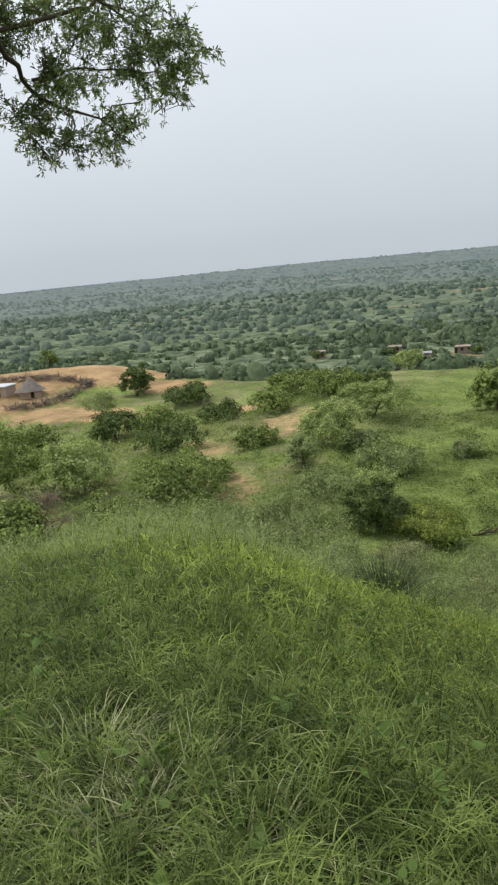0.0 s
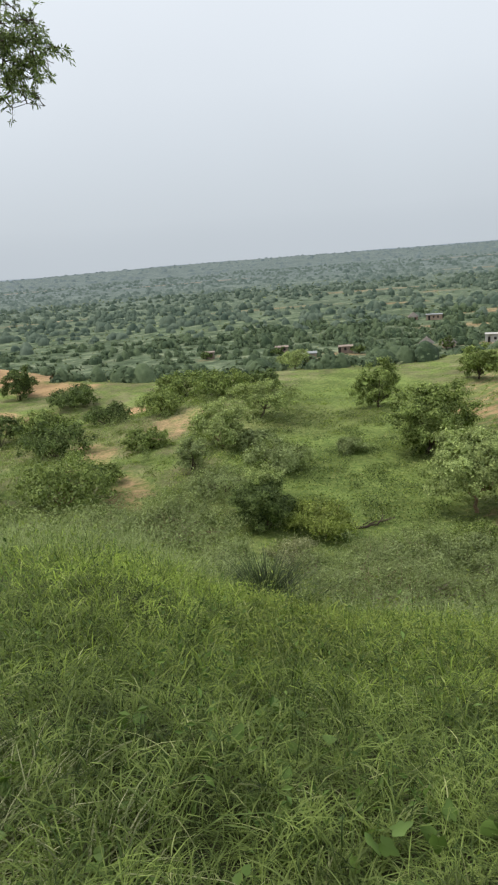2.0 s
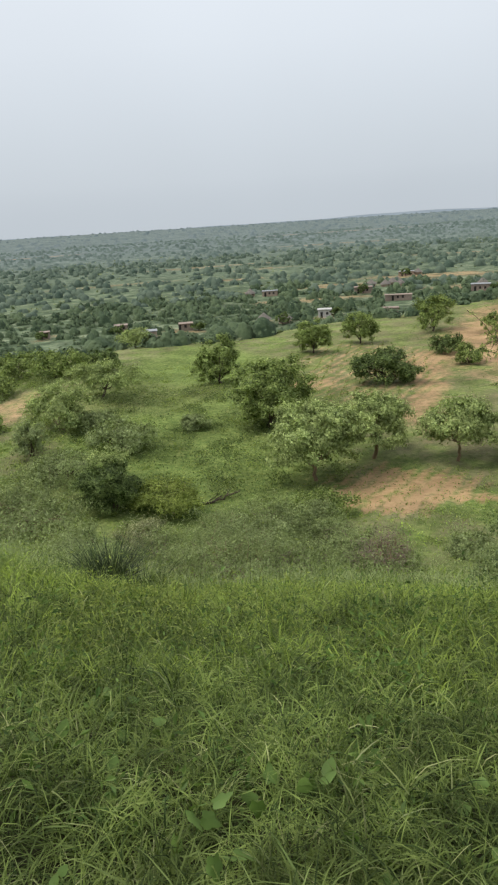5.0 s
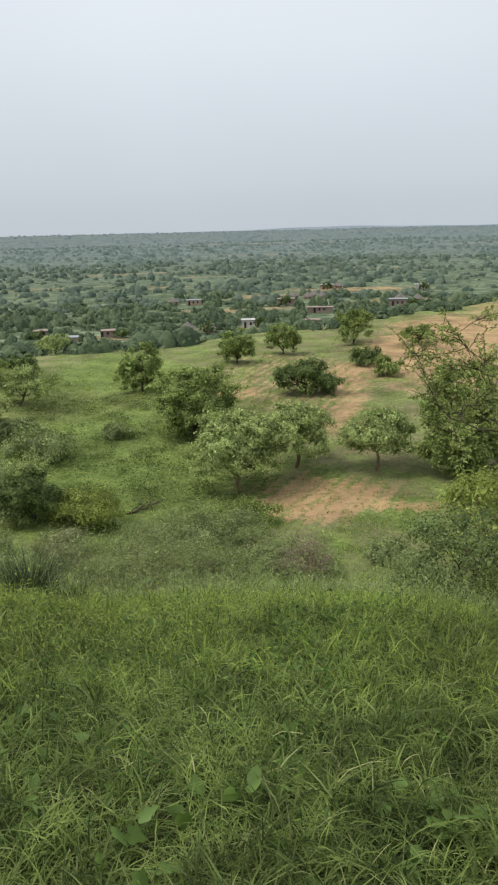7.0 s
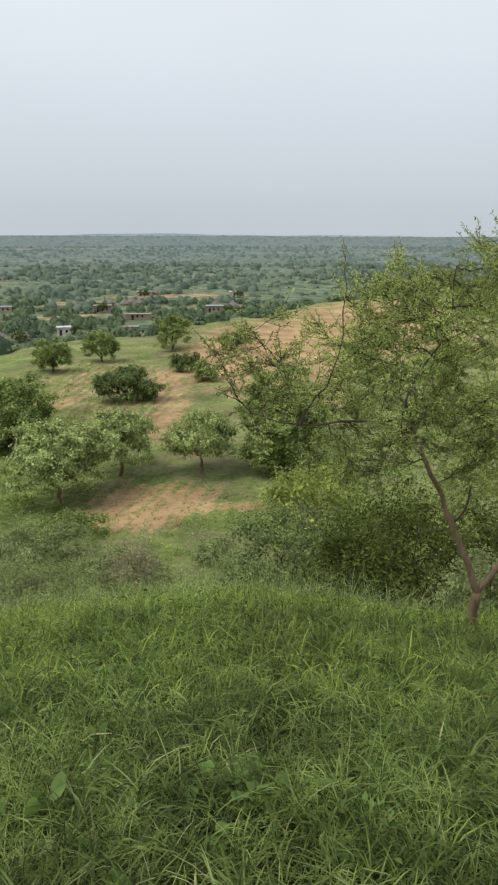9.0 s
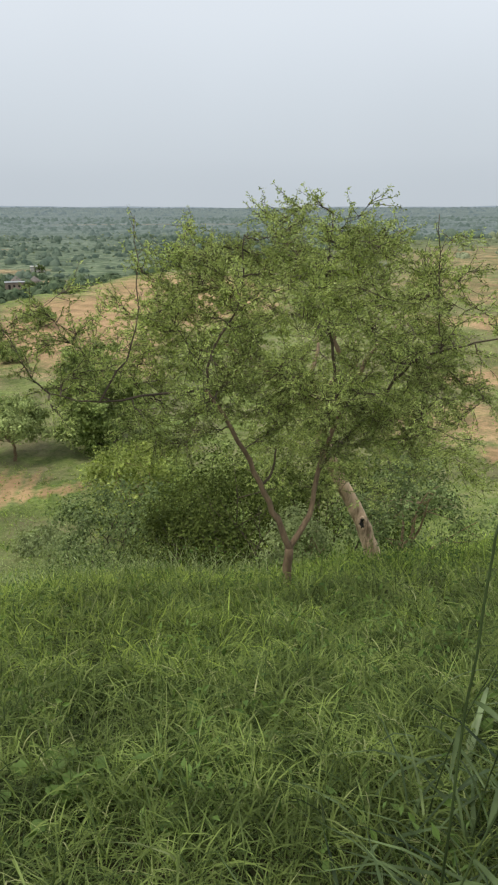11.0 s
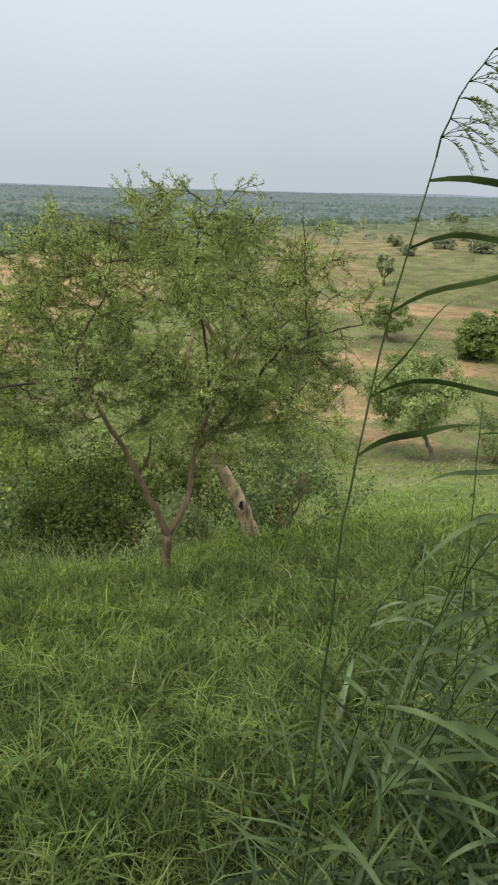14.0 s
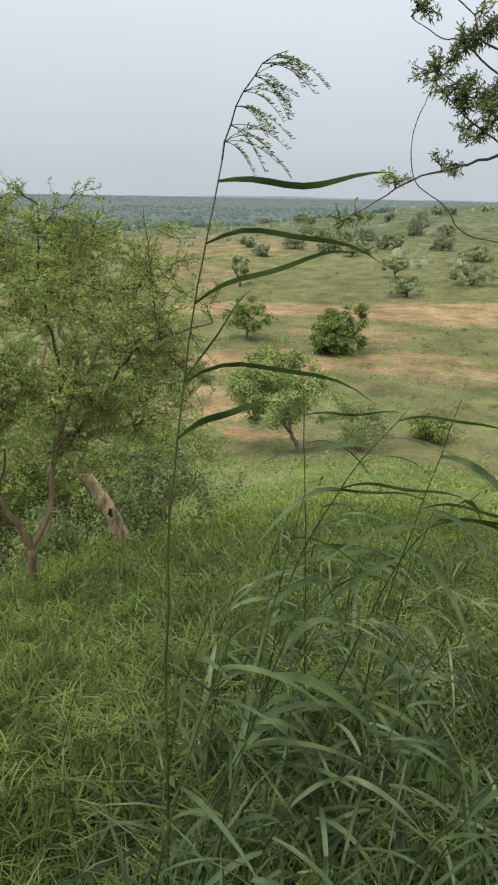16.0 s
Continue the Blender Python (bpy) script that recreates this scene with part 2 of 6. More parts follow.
# yellower slope grass, also lightened: the light on blade tips is painted in
GRASS_TIPS = leaf_material("lit_yellow_green_grass", (0.104, 0.158, 0.027), (0.288, 0.366, 0.074), (0.40, 0.43, 0.16), 0.3, 0.4, 0.6, 0.14, clump=4.5, vary=0.42)
GRASS_LOW = leaf_material("field_grass", (0.092, 0.136, 0.031), (0.256, 0.314, 0.086), (0.35, 0.36, 0.13), 0.12, 0.3, 0.6, 0.16)
REED = leaf_material("reed_grass_leaf", (0.019, 0.034, 0.013), (0.092, 0.128, 0.049), (0.18, 0.22, 0.09), 6.0, 0.32, 0.45, 0.18, clump=7.0, vary=0.5)
STALK = leaf_material("dark_reed_stalk", (0.022, 0.036, 0.012), (0.050, 0.074, 0.024), (0.08, 0.10, 0.04), 3.0, 0.1, 0.5, 0.2)
# lighter copy of the reed leaf, for blades painted as if lit
REED_LIT = leaf_material("lit_reed_leaf", (0.060, 0.090, 0.040), (0.155, 0.200, 0.096), (0.26, 0.29, 0.13), 6.0, 0.33, 0.42, 0.2, clump=7.0, vary=0.45)
HERB = leaf_material("herb_leaf", (0.056, 0.104, 0.024), (0.132, 0.206, 0.050), (0.19, 0.27, 0.07), 1.0, 0.35, 0.5, 0.2)
PALE = leaf_material("pale_grey_green_leaf", (0.150, 0.200, 0.066), (0.360, 0.420, 0.164), (0.40, 0.45, 0.19), 0.9, 0.22, gloss=0.10)
MIDGREEN = leaf_material("mid_green_leaf", (0.068, 0.104, 0.024), (0.248, 0.308, 0.090), (0.29, 0.35, 0.12), 0.9, 0.22)
DARK = leaf_material("dark_green_leaf", (0.032, 0.054, 0.014), (0.142, 0.190, 0.058), (0.17, 0.22, 0.08), 0.9, 0.2)
OLIVE = leaf_material("olive_yellow_leaf", (0.125, 0.165, 0.034), (0.300, 0.350, 0.088), (0.35, 0.39, 0.12), 0.9)
GREYGREEN = leaf_material("grey_green_scrub_leaf", (0.160, 0.200, 0.088), (0.285, 0.335, 0.150), (0.30, 0.35, 0.165), 0.8, gloss=0.08, vary=0.18)
GREYDEEP = leaf_material("deep_grey_green_leaf", (0.042, 0.066, 0.022), (0.180, 0.230, 0.090), (0.24, 0.29, 0.13), 0.8)
FEATHER = leaf_material("feathery_acacia_leaf", (0.134, 0.180, 0.054), (0.425, 0.490, 0.170), (0.46, 0.52, 0.20), 0.8, 0.36, vary=0.15)
# pale leaf for far trees, with the distance haze mixed into its colour
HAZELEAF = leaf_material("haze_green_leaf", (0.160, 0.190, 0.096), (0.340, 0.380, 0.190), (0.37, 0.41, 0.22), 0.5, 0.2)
# leaf darkened: the shade beneath the tree crowns is put into its colour
SHADE = leaf_material("shade_darkened_leaf", (0.020, 0.032, 0.007), (0.098, 0.124, 0.030), (0.14, 0.17, 0.05), 0.8, 0.2, 0.7, 0.06)
UNDERGROWTH = leaf_material("olive_undergrowth", (0.100, 0.130, 0.060), (0.195, 0.225, 0.115), (0.25, 0.27, 0.14), 0.02, 0.1, 0.8, 0.1)
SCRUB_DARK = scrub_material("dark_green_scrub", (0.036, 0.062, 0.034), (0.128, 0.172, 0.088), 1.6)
# leaf colours grey and pale with distance: aerial haze painted into the scrub
SCRUB_HAZED = scrub_material("lightly_hazed_scrub", (0.052, 0.082, 0.060), (0.128, 0.166, 0.118), 1.0)
# far grassland scrub, paled in colour to stand for haze
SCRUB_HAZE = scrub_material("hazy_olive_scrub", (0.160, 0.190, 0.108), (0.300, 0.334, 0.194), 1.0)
SCRUB_HAZED_FAR = scrub_material("hazed_far_scrub", (0.072, 0.104, 0.092), (0.128, 0.164, 0.142), 0.3)
SCRUB_HAZED_SKYLINE = scrub_material("hazed_skyline_scrub", (0.104, 0.138, 0.142), (0.150, 0.184, 0.186), 0.1)
PALE_GRASS = leaf_material("pale_dry_grass", (0.17, 0.19, 0.085), (0.36, 0.37, 0.20), (0.42, 0.40, 0.24), 1.0)
DRYTWIG = plain_material("dry_reddish_twigs", (0.15, 0.10, 0.085), (0.25, 0.18, 0.15), 9)
BARK = bark_material("acacia_bark", (0.12, 0.082, 0.048), (0.36, 0.262, 0.160))
BARK_PALE = bark_material("pale_flaking_bark", (0.22, 0.150, 0.085), (0.80, 0.60, 0.42), 6, 0.38, 0.54)
BARK_DARK = bark_material("dark_bark", (0.038, 0.030, 0.018), (0.115, 0.088, 0.056))
BARK_GREY = bark_material("grey_brown_bark", (0.13, 0.105, 0.075), (0.33, 0.275, 0.20))
THATCH = plain_material("grey_thatch", (0.095, 0.085, 0.075), (0.20, 0.175, 0.15), 12)
MUD = plain_material("mud_wall", (0.30, 0.22, 0.16), (0.42, 0.32, 0.25), 5)
PINK = plain_material("reddish_mud_wall", (0.22, 0.165, 0.13), (0.33, 0.255, 0.21), 3)
WHITE = plain_material("whitewashed_wall", (0.38, 0.37, 0.35), (0.54, 0.53, 0.50), 3)
# near-black that paints the inner shade of openings and of the trunk hollow
DARKHOLE = plain_material("interior_shade", (0.02, 0.018, 0.016), (0.035, 0.03, 0.028), 3)
BRUSH = plain_material("brushwood", (0.085, 0.065, 0.055), (0.19, 0.155, 0.135), 8)
# the distant rises glow: haze is painted as blue-grey emission
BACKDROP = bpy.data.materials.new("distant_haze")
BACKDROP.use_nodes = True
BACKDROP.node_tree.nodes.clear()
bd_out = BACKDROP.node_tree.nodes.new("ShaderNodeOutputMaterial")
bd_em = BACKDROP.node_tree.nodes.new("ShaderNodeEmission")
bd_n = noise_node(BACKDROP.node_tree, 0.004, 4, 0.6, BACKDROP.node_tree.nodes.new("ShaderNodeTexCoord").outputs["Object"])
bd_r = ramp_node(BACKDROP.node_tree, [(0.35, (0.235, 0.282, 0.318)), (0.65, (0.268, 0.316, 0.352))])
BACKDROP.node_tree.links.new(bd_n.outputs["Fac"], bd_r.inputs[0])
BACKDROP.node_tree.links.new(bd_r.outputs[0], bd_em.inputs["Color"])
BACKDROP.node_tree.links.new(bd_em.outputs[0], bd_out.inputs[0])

# ---- the lie of the land ----
def edge_of(az):
    """Distance of the brow of the low table land, by bearing in degrees."""
    return np.interp(az, [-60, -30, -18, -8, 5, 15, 25, 35, 45, 55, 65, 80, 92, 120], [140, 130, 112, 97, 90, 92, 98, 110, 135, 185, 240, 330, 520, 600])
def smooth(a, b, x):
    u = np.clip((x - a) / (b - a), 0, 1)
    return u * u * (3 - 2 * u)
def bump_at(x, y, cx, cy, rx, ry, turn, high):
    c, s = math.cos(turn), math.sin(turn)
    u, v = (x - cx) * c + (y - cy) * s, -(x - cx) * s + (y - cy) * c
    return high * np.exp(-(u / rx) ** 2 - (v / ry) ** 2)
def height(x, y):
    """Ground height at x, y: the knoll under the camera, the field at its foot, the wide plain past the brow."""
    x, y = np.asarray(x, float), np.asarray(y, float)
    d, az = np.hypot(x, y), np.degrees(np.arctan2(x, y))
    near = -np.interp(d, [0, 1.5, 3, 6, 8, 12, 19, 26, 31, 40, 60, 110, 700], [0, .3, .75, 2.0, 3.05, 5.35, 9.4, 12.4, 13.4, 13.8, 13.9, 14.2, 14.2])
    ease = 1 - (0.10 * smooth(62, 72, az) + 0.20 * smooth(70, 92, az)) * (1 - smooth(24, 44, d))
    ease = ease - 0.42 * (1 - smooth(-12, 18, az)) * (1 - smooth(20, 36, d))
    z = near * ease
    back = smooth(105, 150, np.abs(az - 30))
    z = z * (1 - back) + np.minimum(z * 0.15, 0) * back
    e = edge_of(az)
    z = z - 14.5 * smooth(e * 1.0, e * 1.75, d) * (1 - back)
    # the plain lifts slowly towards the skyline
    z = z + (19 - 11 * smooth(35, 58, az)) * smooth(600, 3800, d)
    # rolling dunes on the far right
    right = smooth(52, 66, az)
    z = z + right * ((1.2 + 8.5 * smooth(84, 99, az)) * smooth(110, 420, d) * (1 - smooth(560, 1100, d)))
    z = z + right * 1.3 * np.sin(x * 0.031 + 1.0) * np.sin(y * 0.043 + 0.5) * smooth(70, 140, d)
    # spur and hillock below the slope, and the sandy rise by the hut
    z = z + bump_at(x, y, 6, 62, 9, 22, -0.15, 1.8)
    z = z + bump_at(x, y, -33, 110, 26, 13, 0.2, 3.4)
    z = z + bump_at(x, y, -14, 44, 12, 10, 0.3, 1.6)
    z = z + bump_at(x, y, 250, 2900, 1000, 600, 0.1, 15)
    # small unevenness
    z = z + 0.10 * np.sin(x * 0.9 + 1.3) * np.sin(y * 1.1 + 0.4) * smooth(1.0, 6.0, d) + 0.25 * np.sin(x * 0.21) * np.sin(y * 0.17 + 1) * smooth(8, 30, d)
    return z

# ---- mesh helpers ----
def mesh_of(name, verts, quads=None, tris=None, mat=None, smooth_faces=False):
    """A mesh from arrays of corners, quads and triangles."""
    verts = np.asarray(verts, np.float32)
    q = np.zeros((0, 4), np.int32) if quads is None else np.asarray(quads, np.int32).reshape(-1, 4)
    t = np.zeros((0, 3), np.int32) if tris is None else np.asarray(tris, np.int32).reshape(-1, 3)
    me = bpy.data.meshes.new(name)
    me.vertices.add(len(verts))
    me.vertices.foreach_set("co", verts.ravel())
    me.loops.add(q.size + t.size)
    me.loops.foreach_set("vertex_index", np.concatenate([q.ravel(), t.ravel()]))
    me.polygons.add(len(q) + len(t))
    me.polygons.foreach_set("loop_start", np.concatenate([np.arange(len(q)) * 4, q.size + np.arange(len(t)) * 3]).astype(np.int32))
    me.update(calc_edges=True)
    me.polygons.foreach_set("use_smooth", np.full(len(me.polygons), smooth_faces))
    if mat:
        me.materials.append(mat)
    return me


class Geo:
    """Collects pieces of one mesh."""

    def __init__(self):
        self.v, self.q, self.t, self.n = [], [], [], 0

    def add(self, verts, quads=None, tris=None):
        if quads is not None and len(quads):
            self.q.append(np.asarray(quads) + self.n)
        if tris is not None and len(tris):
            self.t.append(np.asarray(tris) + self.n)
        self.v.append(np.asarray(verts, float))
        self.n += len(verts)

    def mesh(self, name, mat, smooth_faces=False):
        return mesh_of(name, np.concatenate(self.v), np.concatenate(self.q) if self.q else None, np.concatenate(self.t) if self.t else None, mat, smooth_faces)


def tube(geo, pts, radii, sides=6):
    """A tapered tube along a line of points."""
    pts, n = np.asarray(pts, float), len(pts)
    radii = np.broadcast_to(np.asarray(radii, float), (n,))
    tan = np.gradient(pts, axis=0)
    tan /= np.linalg.norm(tan, axis=1)[:, None] + 1e-9
    ref = np.array([0.0, 0.0, 1.0]) if abs(tan[0, 2]) < 0.9 else np.array([1.0, 0.0, 0.0])
    a = np.cross(tan, ref)
    a /= np.linalg.norm(a, axis=1)[:, None] + 1e-9
    b = np.cross(tan, a)
    ang = np.arange(sides) * 2 * np.pi / sides
    v = pts[:, None] + radii[:, None, None] * (np.cos(ang)[None, :, None] * a[:, None] + np.sin(ang)[None, :, None] * b[:, None])
    i = np.arange(n - 1)[:, None] * sides
    j, k = np.arange(sides)[None], (np.arange(sides)[None] + 1) % sides
    q = np.stack([i + j, i + k, i + sides + k, i + sides + j], -1).reshape(-1, 4)
    tip = np.array([[0, s, s + 1] for s in range(1, sides - 1)]) + (n - 1) * sides
    geo.add(v.reshape(-1, 3), q, tip)


def bent(rng, a, b, sag=0.12, n=6):
    """A wavering line from a to b."""
    a, b = np.asarray(a, float), np.asarray(b, float)
    s = np.linspace(0, 1, n)[:, None]
    off = rng.normal(0, 1, 3) * np.linalg.norm(b - a) * sag
    wig = rng.normal(0, 0.025, (n, 3)) * np.linalg.norm(b - a)
    wig[0] = wig[-1] = 0
    return a + (b - a) * s + off * (s * (1 - s) * 2) + wig


def cards(geo, rng, centre, size, normal, slim=0.5):
    """Small leaf-shaped faces at the given centres."""
    n = len(centre)
    normal = normal / (np.linalg.norm(normal, axis=1)[:, None] + 1e-9)
    r = rng.normal(0, 1, (n, 3))
    u = np.cross(normal, r)
    u /= np.linalg.norm(u, axis=1)[:, None] + 1e-9
    w = np.cross(normal, u)
    s = size[:, None]
    curl = normal * s * 0.25
    v = np.stack([centre - u * s - curl, centre + w * s * slim, centre + u * s - curl, centre - w * s * slim], 1).reshape(-1, 3)
    i = np.arange(n)[:, None] * 4
    geo.add(v, i + np.arange(4)[None])


def pinnae(geo, rng, foot, way, length, width):
    """Slim leaves that start at a foot and point along a way."""
    n = len(foot)
    way = way / (np.linalg.norm(way, axis=1)[:, None] + 1e-9)
    side = np.cross(way, rng.normal(0, 1, (n, 3)))
    side /= np.linalg.norm(side, axis=1)[:, None] + 1e-9
    l, w = length[:, None], width[:, None] / 2
    sag = np.array([0, 0, -0.12]) * l
    v = np.stack([foot, foot + way * l * 0.5 + side * w, foot + way * l + sag, foot + way * l * 0.5 - side * w], 1).reshape(-1, 3)
    geo.add(v, np.arange(n)[:, None] * 4 + np.arange(4)[None])


def part(name, me, parent, label=""):
    ob = new(name, me)
    ob.parent = parent
    return tagged(ob, label)


def thing(name, x, y, z, label, category, group="", kind=""):
    ob = new(name)
    ob.location = (x, y, z)
    ob.empty_display_size = 0.2
    return tagged(ob, label, category, group, kind)


def ground_z(x, y):
    return float(height(x, y))


# ---- ground ----
# bare sand: x, y, half length, half width, bearing of the long axis, how bare
BARE_FIELD = [
    (22.3, 30.8, 5.4, 3.6, 130, 0.78), (25.0, 26.5, 2.4, 1.2, 140, 0.9), (36.5, 49.5, 13, 2.4, 37, 0.62), (46, 62, 10, 3.6, 40, 0.66), (70, 72, 34, 11, 47, 0.8), (58, 52, 16, 7, 50, 0.6),
    (37, 63, 18, 7.5, 35, 0.30), (31, 60, 5, 2.2, 60, 0.6), (-31, 105, 22, 9, 80, 0.95), (-25, 83, 9, 6, 100, 0.85), (-36, 92, 10, 5, 90, 0.8),
]
BARE_SPUR = [
    (-2.6, 78, 4.5, 2.5, 100, 0.9), (-14, 97, 6.5, 4, 110, 0.9), (-14.6, 78, 1.8, 5, 90, 0.8), (-5, 56, 1.6, 6, 100, 0.55), (-1.6, 46, 2.0, 4, 90, 0.5), (2, 62, 3, 6, 90, 0.45),
    (66, 10, 5.5, 11, 90, 0.7), (43.6, 5.5, 2.2, 4.5, 90, 0.68), (103, -6, 11, 46, 90, 0.66), (68, -7, 8, 9, 90, 0.52), (84, 2, 7, 10, 90, 0.5),
]
BARE_VALLEY = [
    (104, 78, 46, 20, 55, 0.72), (225, 48, 60, 40, 78, 0.42), (150, 40, 30, 14, 70, 0.44), (50, 12, 6, 6, 75, 0.55), (125, 245, 30, 8, 110, 0.6), (150, 290, 40, 10, 115, 0.55),
    (195, 228, 32, 8, 120, 0.6), (100, 199, 16, 5, 110, 0.6), (54, 203, 18, 5, 100, 0.6), (21, 224, 8, 4, 95, 0.5), (215, 285, 45, 12, 125, 0.62),
]
BARE_PLAIN = [
    (80, 420, 50, 9, 95, 0.5), (330, 420, 60, 12, 125, 0.5), (170, 520, 70, 12, 105, 0.5), (-60, 480, 50, 8, 85, 0.45), (147, 376, 22, 6, 100, 0.6), (188, 442, 26, 8, 100, 0.55), (206, 268, 24, 6, 115, 0.62), (198, 390, 24, 5, 105, 0.55), (420, 760, 120, 18, 120, 0.5), (60, 1150, 160, 22, 95, 0.55),
    (700, 1250, 240, 30, 118, 0.5), (-300, 1400, 200, 30, 80, 0.5), (900, 700, 200, 25, 140, 0.5),
]
BARE = BARE_FIELD + BARE_SPUR + BARE_VALLEY + BARE_PLAIN


def oval(x, y, cx, cy, ru, rv, bearing):
    b = math.radians(bearing)
    u, v = (x - cx) * math.sin(b) + (y - cy) * math.cos(b), (x - cx) * math.cos(b) - (y - cy) * math.sin(b)
    return np.sqrt((u / ru) ** 2 + (v / rv) ** 2)


def bareness(x, y):
    f = np.zeros_like(x)
    x, y = x + 1.1 * np.sin(y * 0.43 + 1) + 0.6 * np.sin(y * 1.1 + x * 0.3), y + 1.1 * np.sin(x * 0.37 + 2) + 0.6 * np.sin(x * 1.3 - y * 0.2)
    for cx, cy, ru, rv, bearing, much in BARE:
        f = np.maximum(f, much * (1 - smooth(0.55, 1.35, oval(x, y, cx, cy, ru, rv, bearing))))
    return f


def build_ground():
    az = np.radians(np.concatenate([np.arange(-180, -42, 6.0), np.arange(-42, 116, 0.8), np.arange(116, 180, 6.0)]))
    r = np.geomspace(0.25, 4300, 310)
    n_az, n_r = len(az), len(r)
    x, y = r[:, None] * np.sin(az)[None], r[:, None] * np.cos(az)[None]
    z = height(x, y)
    v = np.stack([x, y, z], -1).reshape(-1, 3)
    i, j = np.meshgrid(np.arange(n_r - 1), np.arange(n_az), indexing="ij")
    k = (j + 1) % n_az
    q = np.stack([i * n_az + j, (i + 1) * n_az + j, (i + 1) * n_az + k, i * n_az + k], -1).reshape(-1, 4)
    c = len(v)
    v = np.concatenate([v, [[0, 0, ground_z(0, 0)]]])
    j = np.arange(n_az)
    t = np.stack([np.full(n_az, c), j, (j + 1) % n_az], -1)
    me = mesh_of("ground", v, q[:, ::-1], t[:, ::-1], GROUND, True)
    d = np.hypot(v[:, 0], v[:, 1])
    az_v = np.degrees(np.arctan2(v[:, 0], v[:, 1]))
    lush = np.maximum(1 - smooth(0.8, 1.2, oval(v[:, 0], v[:, 1], 18, 58, 32, 11, 18)), 0.6 * (1 - smooth(24, 34, d)))
    furrow = np.maximum(1 - smooth(0.85, 1.15, oval(v[:, 0], v[:, 1], 37, 63, 20, 9, 35)), 0.9 * (1 - smooth(0.8, 1.1, oval(v[:, 0], v[:, 1], 22, 31, 7, 6, 30))))
    brow = edge_of(az_v)
    straw = 0.85 * smooth(56, 70, az_v) * smooth(27, 46, d) * (1 - smooth(400, 800, d))
    straw = np.maximum(straw, 0.45 * (1 - smooth(0.7, 1.3, oval(v[:, 0], v[:, 1], 52, 66, 40, 20, 42))))
    straw = np.maximum(straw, 0.5 * (1 - smooth(0.7, 1.3, oval(v[:, 0], v[:, 1], 1, 62, 7, 22, 0))))
    # scrubby plain past the brow, plus painted haze that grows with distance
    plain_haze = 0.4 * smooth(brow * 1.1, brow * 1.6, d) + 0.6 * smooth(140, 1200, d)
    plain_haze = plain_haze + 0.2 * smooth(120, 330, d) * smooth(52, 66, az_v)
    for name, values in (("bare", bareness(v[:, 0], v[:, 1])), ("furrows", furrow), ("lush", lush), ("plain_haze", plain_haze), ("straw", straw), ("gap_shade", 0.9 * (1 - smooth(8.5, 14.0, d)))):
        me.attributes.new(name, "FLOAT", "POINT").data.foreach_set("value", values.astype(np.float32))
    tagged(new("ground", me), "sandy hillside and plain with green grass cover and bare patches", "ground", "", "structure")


build_ground()


def build_backdrop():
    """The last blue line of distant rises on the skyline, a glowing strip in haze colour."""
    az = np.radians(np.arange(-60, 140, 0.25))
    high = 3 + 6 * smooth(15, 35, np.degrees(az)) - 19 * smooth(30, 50, np.degrees(az)) + 4 * np.sin(az * 9 + 1) + 2.5 * np.sin(az * 23) + 1.2 * np.sin(az * 61)
    r = 4290.0
    foot = np.stack([r * np.sin(az), r * np.cos(az), np.full(len(az), -40.0)], 1)
    top = foot.copy()
    top[:, 2] = ground_z(0, 4250) + 6 + high
    back = top + np.stack([np.sin(az), np.cos(az), np.zeros(len(az))], 1) * 300
    back[:, 2] = -40
    n = len(az)
    i = np.arange(n - 1)
    q = np.concatenate([np.stack([i, i + 1, n + i + 1, n + i], 1), np.stack([n + i, n + i + 1, 2 * n + i + 1, 2 * n + i], 1)])
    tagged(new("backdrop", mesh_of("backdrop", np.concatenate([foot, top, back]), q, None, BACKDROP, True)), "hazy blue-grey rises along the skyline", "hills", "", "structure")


build_backdrop()

# ---- trees and bushes ----
def crown_points(rng, n, w, h, low, flat=0.0):
    """Places of leaf clumps on the rounded heads of a lumpy crown w wide, from low to h above the foot."""
    heads = max(7, int(round(5 + 1.5 * w)))
    seed = rng.uniform(0, 50, 3)
    span = h - low
    centre, reach = [], []
    for k in range(heads):
        up = 1 - 1.7 * (k + 0.5) / heads
        turn = 2.39996 * k + rng.uniform(-0.5, 0.5)
        flatness = math.sqrt(max(0.0, 1 - up * up))
        d = np.array([flatness * math.cos(turn), flatness * math.sin(turn), up])
        lump = 0.66 * (1 + 0.30 * noise.noise(Vector(d * 1.7 + seed)) + rng.uniform(-0.10, 0.10))
        centre.append([d[0] * lump * w / 2, d[1] * lump * w / 2, low + span * (0.44 + 0.5 * d[2] * lump * (1 - 0.4 * flat * (up > 0)))])
        reach.append(rng.uniform(0.36, 0.52))
    centre, reach = np.array(centre), np.array(reach)
    who = rng.choice(heads, n, p=reach ** 2 / np.sum(reach ** 2))
    d = rng.normal(0, 1, (n, 3)) + [0, 0, 0.25]
    d /= np.linalg.norm(d, axis=1)[:, None]
    r = reach[who] * rng.uniform(0.45, 1.05, n) ** 0.7
    out = centre[who] + d * r[:, None] * np.array([w / 2, w / 2, span * 0.42])
    out[:, 2] = np.maximum(out[:, 2], low + 0.03 * h * rng.random(n))
    return out


